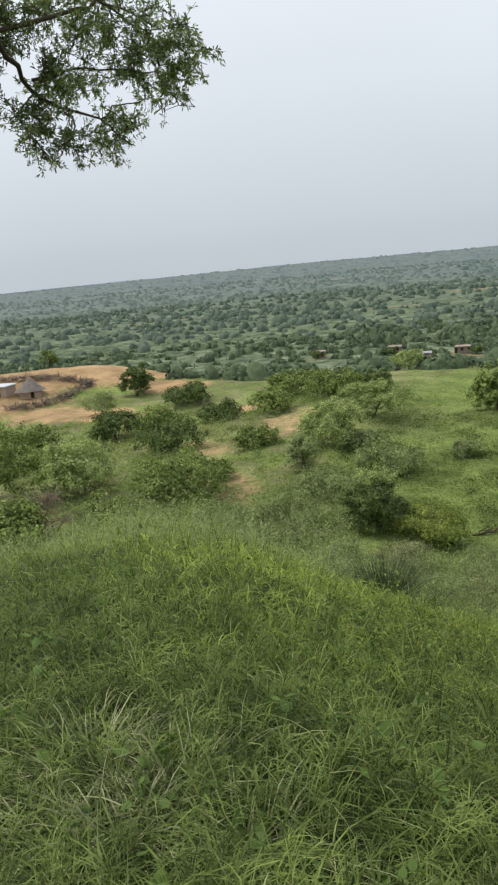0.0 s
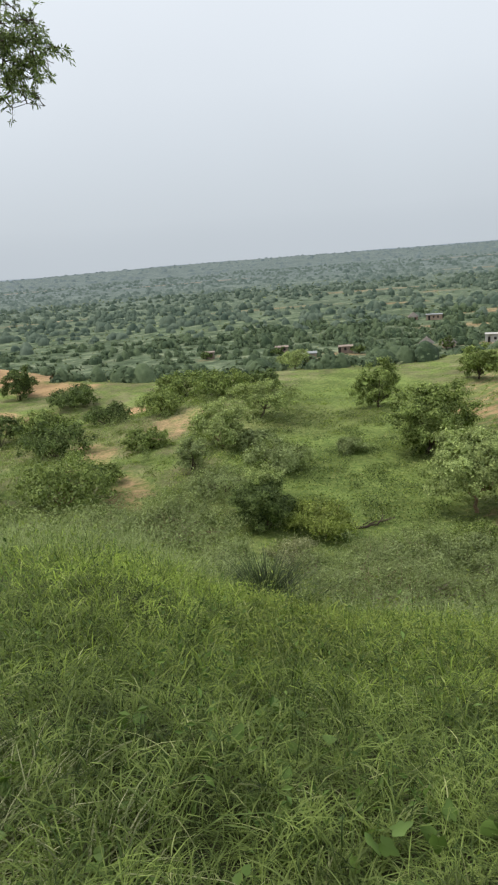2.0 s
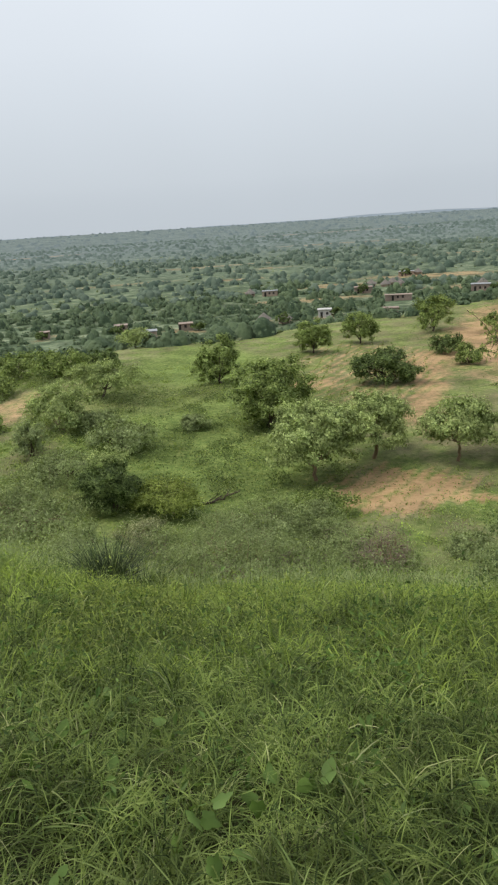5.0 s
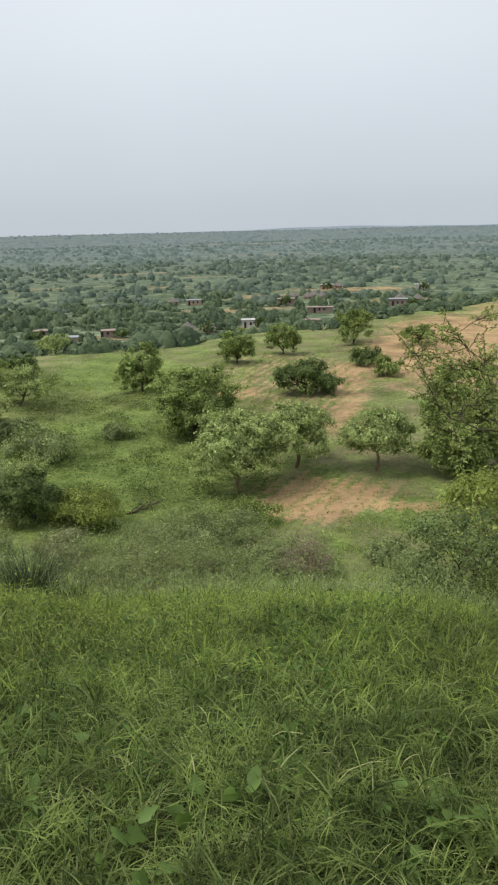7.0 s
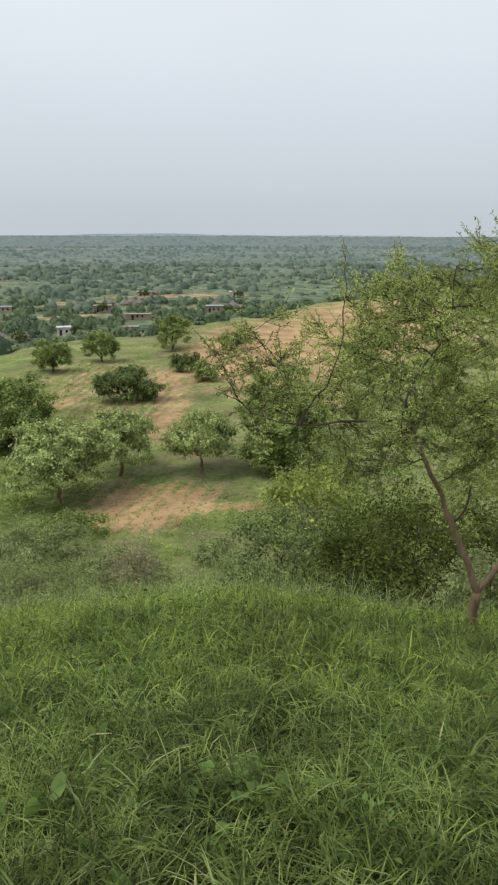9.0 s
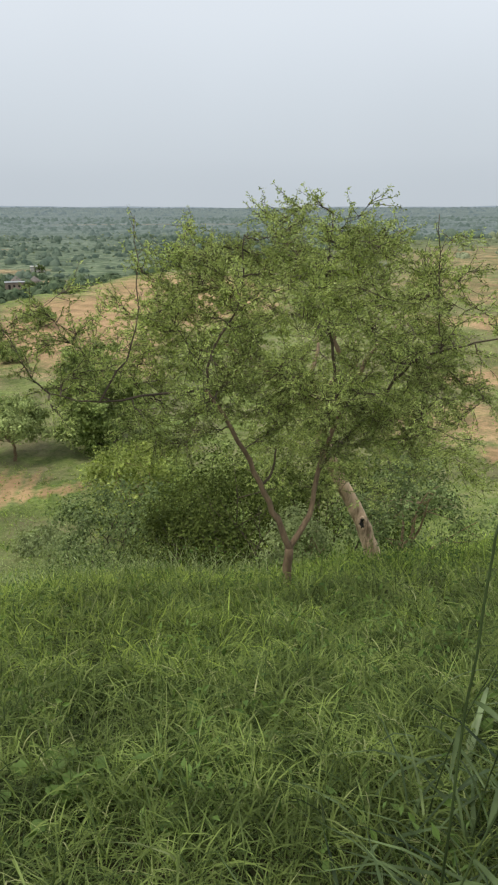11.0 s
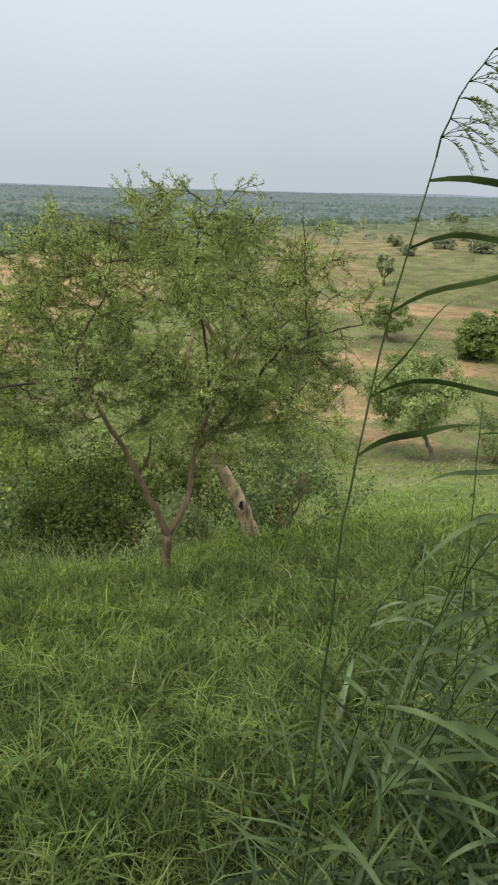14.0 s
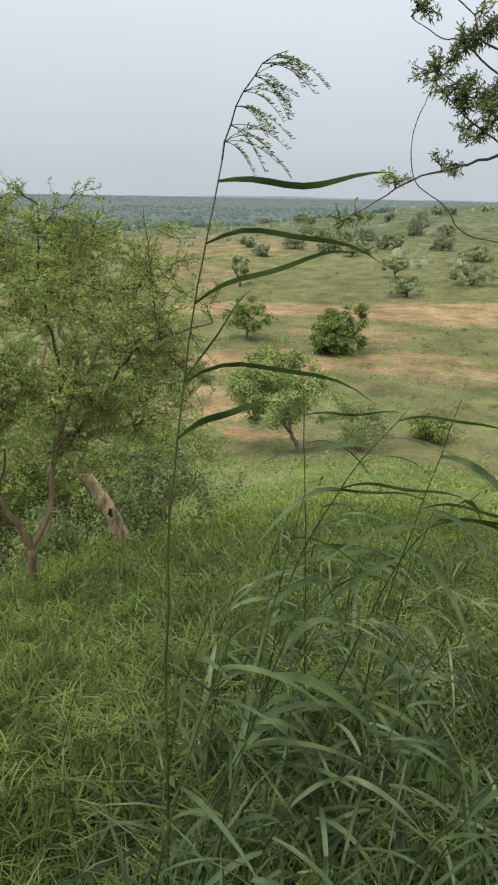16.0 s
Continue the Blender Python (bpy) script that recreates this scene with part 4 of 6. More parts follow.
def scatter(seed, count, near, far, lo, hi, start, fill=0.62, keep_off=0.3):
    rng = np.random.default_rng(seed)
    az = rng.uniform(lo, hi, count * 3)
    d = np.sqrt(rng.uniform(near ** 2, far ** 2, count * 3))
    x, y = d * np.sin(np.radians(az)), d * np.cos(np.radians(az))
    gap = np.sin(x * 0.021 + 2) * np.sin(y * 0.017 + 0.5) + 0.6 * np.sin(x * 0.06) * np.sin(y * 0.05 + 1)
    keep = (d > start(az)) & (rng.random(len(d)) < fill + 0.4 * gap) & (bareness(x, y) < keep_off)
    for hx, hy, half in SIGHT_LINES:
        hd = math.hypot(hx, hy)
        along, across = (x * hx + y * hy) / hd - hd, (x * hy - y * hx) / hd
        keep &= ~((np.abs(across) < half) & (along > -24) & (along < 5))
    x, y = x[keep][:count], y[keep][:count]
    return rng, x, y


def scrub(name, label, seed, count, near, far, lo, hi, heads, segs, rings, leaves, leaf, size, tall=2.6, wide=4.4, start=lambda az: 0, fill=0.62, keep_off=0.3):
    """Uncounted bushes over a stretch of the plain, as one mesh: several leafy heads each, with ragged leaves about them."""
    rng, x, y = scatter(seed, count, near, far, lo, hi, start, fill, keep_off)
    n = len(x)
    s = np.minimum(rng.lognormal(-0.05, 0.3, n), 1.6)
    g = Geo()
    hx = np.repeat(x, heads) + rng.normal(0, 0.26 * wide, n * heads) * np.repeat(s, heads) * (heads > 1)
    hy = np.repeat(y, heads) + rng.normal(0, 0.26 * wide, n * heads) * np.repeat(s, heads) * (heads > 1)
    hs = np.repeat(s, heads) * rng.uniform(0.6, 1.1, n * heads) * (0.75 if heads > 1 else 1.0)
    base = np.stack([hx, hy, height(hx, hy) - 0.1], 1)
    core = 0.80 if leaves > 3 else 1.0
    domes(g, rng, base, wide * hs * core, tall * hs * core * rng.uniform(0.8, 1.3, len(hs)), segs, rings)
    if leaves:
        c = np.repeat(base, leaves, axis=0)
        sc = np.repeat(hs, leaves)
        dirs = rng.normal(0, 1, (len(c), 3))
        dirs /= np.linalg.norm(dirs, axis=1)[:, None]
        dirs[:, 2] = np.abs(dirs[:, 2])
        off = dirs * rng.uniform(0.82, 1.12, len(c))[:, None] * np.array([wide / 2, wide / 2, tall]) * sc[:, None]
        cards(g, rng, c + off, size * rng.uniform(0.6, 1.3, len(c)), dirs + rng.normal(0, 0.25, dirs.shape) + [0, 0, 0.3], 0.6)
    return tagged(new(name, g.mesh(name, leaf, True)), label, "scrub", "", "stuff")


past_brow = lambda az: edge_of(az) * 1.03
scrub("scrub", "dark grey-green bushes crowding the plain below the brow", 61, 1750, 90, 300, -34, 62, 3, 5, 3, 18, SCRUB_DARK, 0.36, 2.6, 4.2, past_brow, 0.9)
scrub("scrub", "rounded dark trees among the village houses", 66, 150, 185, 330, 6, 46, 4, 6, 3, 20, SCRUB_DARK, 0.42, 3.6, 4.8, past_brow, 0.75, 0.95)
scrub("scrub", "bushes scattered over the plain, leaf colour lightly hazed", 62, 3700, 290, 720, -34, 92, 2, 5, 3, 3, SCRUB_HAZED, 0.60, 3.0, 5.6, past_brow, 0.60)
scrub("scrub", "scrub on the far plain, leaf colour hazed blue-grey", 63, 6500, 680, 1600, -34, 100, 1, 6, 2, 0, SCRUB_HAZED_FAR, 1.5, 2.4, 7.5, past_brow)
scrub("scrub", "scrub towards the skyline, leaf colour hazed pale grey", 64, 4300, 1550, 4200, -34, 112, 1, 5, 2, 0, SCRUB_HAZED_SKYLINE, 4.5, 3.6, 15.0)
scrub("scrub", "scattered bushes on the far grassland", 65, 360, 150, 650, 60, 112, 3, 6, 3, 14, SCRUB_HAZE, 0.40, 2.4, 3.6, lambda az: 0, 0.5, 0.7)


def undergrowth(label, seed, count, near, far, lo, hi, size):
    """Uncounted low scrub between the bushes of the plain, ragged and close to the ground."""
    rng, x, y = scatter(seed, count, near, far, lo, hi, past_brow, 0.9, 0.35)
    g = Geo()
    n = len(x)
    cards(g, rng, np.stack([x, y, height(x, y) + size * rng.uniform(0.05, 0.45, n)], 1), size * rng.uniform(0.5, 1.4, n), rng.normal(0, 0.4, (n, 3)) + [0, 0, 0.9], 0.7)
    tagged(new("undergrowth", g.mesh("undergrowth", UNDERGROWTH)), label, "scrub", "", "stuff")


undergrowth("low olive undergrowth on the plain", 56, 6000, 92, 330, -34, 62, 0.62)
undergrowth("low olive undergrowth farther out on the plain", 57, 4000, 330, 800, -34, 72, 1.1)


def low_growth(name, label, seed, count, near, far, lo, hi, per, leaf, size, tall, wide, fill=0.7):
    """Uncounted low shrubs and weeds on the slope, loose and ragged."""
    rng, x, y = scatter(seed, count, near, far, lo, hi, lambda az: 0, fill, 0.3)
    n = len(x)
    s = rng.lognormal(0, 0.4, n)
    c = np.repeat(np.stack([x, y, height(x, y)], 1), per, axis=0)
    sc = np.repeat(s, per)
    off = rng.normal(0, 0.42, (n * per, 3)) * np.array([wide / 2, wide / 2, 1]) * sc[:, None]
    off[:, 2] = np.abs(rng.normal(0, 0.45, n * per)) * tall * sc * np.exp(-((off[:, 0] ** 2 + off[:, 1] ** 2) / (0.25 * (wide * sc) ** 2)))
    g = Geo()
    cards(g, rng, c + off, size * rng.uniform(0.5, 1.4, n * per), rng.normal(0, 0.6, off.shape) + [0, 0, 0.8], 0.4)
    return tagged(new(name, g.mesh(name, leaf)), label, "shrub", "", "stuff")


low_growth("weed", "small-leaved green weeds among the near grass", 85, 420, 2.0, 9.5, -28, 112, 70, HERB, 0.022, 0.34, 0.55, 0.8)
low_growth("weed", "yellow-green leafy weeds on the brow of the slope", 90, 110, 4.0, 6.8, 7, 30, 60, OLIVE, 0.020, 0.36, 0.50, 0.8)
low_growth("low_shrub", "low grey-green thorn shrubs over the slope", 81, 240, 14, 38, -26, 46, 160, GREYGREEN, 0.048, 1.25, 2.4)
low_growth("low_shrub", "low green weeds over the slope", 82, 190, 11, 40, -26, 112, 150, MIDGREEN, 0.048, 0.7, 1.8)
low_growth("low_shrub", "low green weeds on the field and spur", 83, 640, 36, 80, -22, 32, 80, GRASS_LOW, 0.08, 0.5, 2.2)
low_growth("low_shrub", "low grey-green thorn shrubs round the spur", 86, 210, 36, 80, -22, 13, 150, GREYGREEN, 0.070, 1.3, 2.8)
low_growth("low_shrub", "dark green weeds along the hollow between spur and field", 87, 230, 36, 66, 6, 24, 100, DARK, 0.07, 0.45, 2.6)
low_growth("low_shrub", "small dark shrubs in the valley", 84, 120, 45, 110, 60, 112, 70, GREYGREEN, 0.10, 0.6, 1.8)
low_growth("low_shrub", "small grey-green shrubs and weeds on the far grassland", 88, 520, 60, 260, 58, 112, 26, GREYGREEN, 0.17, 0.7, 2.4)
low_growth("low_shrub", "dry straw-coloured weeds on the valley floor", 89, 360, 28, 120, 60, 112, 40, PALE_GRASS, 0.08, 0.35, 2.2)


# ---- grass ----
def blades(geo, rng, root, length, width, lean_dir, lean, droop, fine=True):
    """Bent, tapering grass blades."""
    n = len(root)
    s = np.array([0.0, 0.36, 0.7, 1.0]) if fine else np.array([0.0, 0.55, 1.0])
    m = len(s) - 1
    dirv = np.stack([np.cos(lean_dir), np.sin(lean_dir), np.zeros(n)], 1)
    turn = lean_dir + np.pi / 2 + rng.normal(0, 0.5, n)
    side = np.stack([np.cos(turn), np.sin(turn), np.zeros(n)], 1)
    out = lean[:, None] * s + droop[:, None] * 0.75 * s ** 2
    upv = s - 0.62 * np.minimum(droop[:, None], 1.5) * s ** 2.4
    p = root[:, None] + length[:, None, None] * (out[:, :, None] * dirv[:, None] + upv[:, :, None] * np.array([0, 0, 1.0]))
    wd = width[:, None] * (np.array([0.8, 1.0, 0.65]) if fine else np.array([0.8, 0.9]))
    a = p[:, :m] - side[:, None] * wd[:, :, None] / 2
    b = p[:, :m] + side[:, None] * wd[:, :, None] / 2
    v = np.concatenate([np.stack([a, b], 2).reshape(n, 2 * m, 3), p[:, m:]], 1).reshape(-1, 3)
    i = np.arange(n)[:, None] * (2 * m + 1)
    q = [i + [0, 1, 3, 2]] + ([i + [2, 3, 5, 4]] if fine else [])
    geo.add(v, np.concatenate(q), i + [2 * m - 2, 2 * m - 1, 2 * m])


def meadow(name, label, seed, count, near, far, lo, hi, leaf, length, width, droop=0.55, canopy=0.0, grow=0.0, keep_off=0.35, fine=True):
    """Uncounted grass over a stretch of ground; canopy: how high above it the blades may leave their stems."""
    rng = np.random.default_rng(seed)
    az = np.radians(rng.uniform(lo, hi, count) + rng.normal(0, 4.0, count))
    d = near + (far - near) * rng.random(count)
    x, y = d * np.sin(az), d * np.cos(az)
    tuft = 0.5 + 0.5 * np.sin(x * 2.3 + np.sin(y * 1.7) * 2) * np.sin(y * 2.1 + np.sin(x * 1.3) * 2)
    knot = 0.5 + 0.5 * np.sin(x * 15.1 + 2.5 * np.sin(y * 9.3) + 1.7 * np.sin(x * 4.1)) * np.sin(y * 14.3 + 2.5 * np.sin(x * 10.1) + 1.9 * np.sin(y * 3.7))
    keep = (bareness(x, y) < keep_off) & (rng.random(count) < 0.08 + 0.92 * knot ** 1.2)
    x, y, d, tuft, knot = x[keep], y[keep], d[keep], tuft[keep], knot[keep]
    n = len(x)
    big = 1 + grow * (d - near) / (far - near)
    lift = canopy * (0.1 + 0.45 * tuft + 0.75 * knot) * rng.uniform(0.0, 1.0, n) ** 0.6
    g = Geo()
    blades(g, rng, np.stack([x, y, height(x, y) - 0.02 + lift], 1), length * big ** 0.4 * rng.uniform(0.5, 1.35, n), width * big * rng.uniform(0.55, 1.3, n),
           rng.uniform(0, 2 * np.pi, n), np.abs(rng.normal(0.35, 0.3, n)), droop * rng.uniform(0.3, 1.6, n), fine)
    return tagged(new(name, g.mesh(name, leaf)), label, "grass", "", "stuff")


def tufts(name, label, seed, count, per, near, far, lo, hi, leaf, length, width):
    """Uncounted grass tufts, each a spray of blades from one foot."""
    rng = np.random.default_rng(seed)
    az = np.radians(rng.uniform(lo, hi, count))
    d = near + (far - near) * rng.random(count) ** 0.85
    big = np.repeat(rng.uniform(0.6, 1.35, count), per)
    x, y = np.repeat(d * np.sin(az), per), np.repeat(d * np.cos(az), per)
    n = len(x)
    a = rng.uniform(0, 2 * np.pi, n)
    r = np.abs(rng.normal(0, 0.05, n)) * big
    x, y = x + r * np.cos(a), y + r * np.sin(a)
    g = Geo()
    blades(g, rng, np.stack([x, y, height(x, y) - 0.02], 1), length * big * rng.uniform(0.6, 1.2, n), width * rng.uniform(0.6, 1.3, n), a + rng.normal(0, 0.4, n), np.abs(rng.normal(0.35, 0.22, n)), rng.uniform(0.5, 1.6, n) if near < 4 else rng.uniform(0.2, 1.3, n), near < 4)
    return tagged(new(name, g.mesh(name, leaf)), label, "grass", "", "stuff")


meadow("grass", "short curling green grass blades covering the near slope", 71, 140000, 1.0, 5.8, -32, 118, GRASS, 0.100, 0.0046, 1.2, 0.20, 0.9)
meadow("grass", "arching longer grass blades on the near slope", 74, 13000, 1.0, 6.5, -32, 118, GRASS_PALE, 0.14, 0.0050, 1.3, 0.19, 0.8)
meadow("grass", "yellow-green grass tips on the slope", 76, 30000, 3.2, 9.0, -10, 66, GRASS_TIPS, 0.14, 0.0065, 1.0, 0.24, 1.0, 0.35, False)
meadow("grass", "thin upright grass stalks on the slope", 75, 6000, 2.2, 10.0, -32, 118, GRASS, 0.50, 0.0026, 0.2, 0.0, 1.0)
tufts("grass", "tufted green grass on the brow of the slope", 77, 2400, 14, 4.6, 13.0, -32, 114, GRASS, 0.22, 0.0068)
tufts("grass", "yellow-green grass tufts on the brow of the slope", 70, 2600, 14, 4.2, 14.0, -6, 112, GRASS_TIPS, 0.24, 0.0066)
tufts("grass", "tall pale grass tufts on the brow of the slope", 69, 420, 18, 5.5, 16.0, -32, 62, GRASS_PALE, 0.46, 0.0070)
tufts("grass", "dark green grass tufts on the slope beside the reeds", 65, 800, 14, 2.4, 6.2, 56, 118, GRASS, 0.25, 0.0080)
tufts("grass", "pale green grass tufts on the slope beside the reeds", 64, 420, 14, 2.2, 6.5, 50, 118, GRASS_PALE, 0.24, 0.0075)
tufts("grass", "dense green grass tufts beside the path", 68, 1100, 14, 1.2, 5.0, -32, 118, GRASS, 0.20, 0.0062)
meadow("grass", "tall ragged grey-green grass on the slope", 78, 9000, 8.0, 18.0, -32, 62, GREYGREEN, 0.55, 0.0090, 0.5, 0.05, 0.7, 0.35, False)
meadow("grass", "green grass on the lower slope", 72, 33000, 6.0, 36.0, -32, 112, GRASS_TIPS, 0.17, 0.014, 0.9, 0.2, 2.5, 0.35, False)
meadow("grass", "short green grass of the field", 73, 32000, 32.0, 130.0, -30, 112, GRASS_LOW, 0.17, 0.045, 0.7, 0.0, 1.5, 0.45, False)


meadow("grass", "tangled dark reed grass leaves at the foot of the reeds", 79, 1000, 1.1, 2.5, 87, 118, REED, 0.30, 0.0105, 1.3, 0.26, 0.3)


meadow("grass", "short grass behind and around the path", 67, 16000, 0.25, 9.0, 112, 330, GRASS, 0.17, 0.012, 1.0, 0.08, 1.0, 0.35, False)
meadow("grass", "short trodden grass on the path", 66, 5000, 0.1, 1.3, -40, 125, GRASS, 0.09, 0.006, 1.0, 0.03, 0.2, 0.35, False)


def tuft(name, x, y, n, length, width, leaf, label, seed, spread=0.12, droop=0.7):
    """A single clump of grass."""
    rng = np.random.default_rng(seed)
    root = thing(name, x, y, ground_z(x, y), label, "grass")
    a, r = rng.uniform(0, 2 * np.pi, n), np.abs(rng.normal(0, spread, n))
    g = Geo()
    blades(g, rng, np.stack([r * np.cos(a), r * np.sin(a), np.full(n, -0.03)], 1), length * rng.uniform(0.5, 1.2, n), width * rng.uniform(0.6, 1.3, n), a + rng.normal(0, 0.5, n), np.abs(rng.normal(0.3, 0.2, n)), droop * rng.uniform(0.3, 1.5, n))
    part("foliage", g.mesh("foliage", leaf), root)


tuft("grass_clump", 1.5, 9.2, 900, 0.95, 0.010, STALK, "tall dark green grass clump on the slope", 91, 0.15, 0.45)
tuft("grass_clump", 2.1, 9.6, 500, 0.75, 0.010, GRASS, "dark green grass clump on the slope", 92, 0.18)
tuft("grass_clump", -0.82, 2.35, 220, 0.36, 0.006, PALE_GRASS, "pale half-dry grass clump", 93, 0.12, 1.3)
tuft("grass_clump", -0.45, 2.05, 140, 0.34, 0.006, PALE_GRASS, "pale half-dry grass clump", 94, 0.12, 1.3)
tuft("grass_clump", -0.60, 1.88, 130, 0.28, 0.0070, PALE_GRASS, "pale half-dry grass clump", 95, 0.10, 1.2)
tuft("grass_clump", -0.18, 1.78, 110, 0.26, 0.0070, PALE_GRASS, "pale half-dry grass clump", 96, 0.13, 1.3)
tuft("grass_clump", -0.84, 1.95, 100, 0.28, 0.0065, PALE_GRASS, "pale half-dry grass clump", 97, 0.12, 1.3)


def seedlings(label, seed, cx, cy, ru, rv, bearing, gap, step, leaf, per=9, size=0.05, tall=0.14):
    """Rows of young crop plants on ploughed sand."""
    rng = np.random.default_rng(seed)
    b = math.radians(bearing)
    u, v = np.meshgrid(np.arange(-ru, ru, step), np.arange(-rv, rv, gap), indexing="ij")
    u, v = u.ravel() + rng.normal(0, step * 0.25, u.size), v.ravel() + rng.normal(0, 0.07, v.size)
    keep = ((u / ru) ** 2 + (v / rv) ** 2 < 1) & (rng.random(u.size) < 0.8)
    u, v = u[keep], v[keep]
    x, y = cx + u * math.sin(b) + v * math.cos(b), cy + u * math.cos(b) - v * math.sin(b)
    c = np.repeat(np.stack([x, y, height(x, y)], 1), per, axis=0)
    off = rng.normal(0, 1, c.shape) * np.array([0.10, 0.10, 0]) + np.stack([np.zeros(len(c)), np.zeros(len(c)), rng.uniform(0.02, 1, len(c)) * tall], 1)
    g = Geo()
    cards(g, rng, c + off, size * rng.uniform(0.6, 1.4, len(c)), rng.normal(0, 0.6, c.shape) + [0, 0, 0.7], 0.45)
    tagged(new("seedlings", g.mesh("seedlings", leaf)), label, "crop", "", "stuff")


seedlings("rows of young green crop plants on ploughed sand", 95, 22.0, 31.0, 6.5, 5.5, 118, 0.75, 0.45, GRASS_LOW)
seedlings("rows of young green crop plants on the sandy field", 96, 37.0, 63.0, 18.0, 8.0, 35, 1.3, 0.6, GRASS_LOW, 7, 0.07)

# ---- the near trees, with their fine leaves ----
def sprout(rng, lines, targets, first, last=0.003):
    """Branches from the given limbs to every target, each from the nearest wood that stands already."""
    nodes = np.concatenate([l[len(l) // 3:] for l in lines])
    rad = np.full(len(nodes), first)
    out = []
    left = list(range(len(targets)))
    order = sorted(left, key=lambda k: np.min(np.linalg.norm(nodes - targets[k], axis=1)))
    for k in order:
        dist = np.linalg.norm(nodes - targets[k], axis=1) + 0.25 * np.maximum(0, nodes[:, 2] - targets[k][2])
        a = int(np.argmin(dist))
        line = bent(rng, nodes[a], targets[k], 0.16, 6)
        r = np.linspace(rad[a] * 0.75, last, 6)
        out.append((line, r))
        nodes, rad = np.concatenate([nodes, line[2:]]), np.concatenate([rad, r[2:]])
    return out


def dress(rng, branches, wood, leaves, twigs, twig_len, step, leaf_len, leaf_wide, rise=0.35, fan=3, reach=1.0, flat=1.0):
    """Twigs on the branches and feathered leaves on the twigs."""
    feet, ways = [], []
    for line, r in branches:
        for _ in range(twigs):
            s = rng.uniform(0.3, 1.0) * (len(line) - 1)
            i = min(int(s), len(line) - 2)
            p = line[i] + (line[i + 1] - line[i]) * (s - i)
            d = (line[i + 1] - line[i]) / (np.linalg.norm(line[i + 1] - line[i]) + 1e-9) * reach + rng.normal(0, 0.75, 3) + [0, 0, rise]
            d = d * [1, 1, flat]
            d /= np.linalg.norm(d)
            tw = bent(rng, p, p + d * twig_len * rng.uniform(0.5, 1.3), 0.1, 5)
            tube(wood, tw, np.linspace(0.0032, 0.0012, 5), 3)
            n = max(4, int(np.linalg.norm(tw[-1] - tw[0]) / step))
            q = rng.uniform(0.1, 1.0, n) * 4
            j = np.minimum(q.astype(int), 3)
            at = tw[j] + (tw[j + 1] - tw[j]) * (q - j)[:, None]
            out = rng.normal(0, 1, (n, 3)) * [1, 1, flat] + d * 0.7 + [0, 0, 0.2 * flat]
            out /= np.linalg.norm(out, axis=1)[:, None]
            for f in range(fan):
                feet.append(at + out * leaf_len * 0.25 * f)
                ways.append(out * 0.8 + rng.normal(0, 0.55, (n, 3)))
    feet, ways = np.concatenate(feet), np.concatenate(ways)
    n = len(feet)
    pinnae(leaves, rng, feet, ways, leaf_len * rng.uniform(0.6, 1.25, n), leaf_wide * rng.uniform(0.7, 1.3, n))


def limb_line(rng, pts, n=5, waver=0.012):
    """A smooth, slightly wavering line through a few points."""
    pts = np.asarray(pts, float)
    ext = np.concatenate([[2 * pts[0] - pts[1]], pts, [2 * pts[-1] - pts[-2]]])
    out = [pts[0]]
    for k in range(1, len(ext) - 2):
        a, b, c, d = ext[k - 1:k + 3]
        u = np.linspace(0, 1, n + 1)[1:, None]
        seg = 0.5 * (2 * b + (c - a) * u + (2 * a - 5 * b + 4 * c - d) * u ** 2 + (3 * b - a - 3 * c + d) * u ** 3)
        seg[:-1] += rng.normal(0, waver * np.linalg.norm(c - b), (n - 1, 3))
        out.extend(seg)
    return np.array(out)


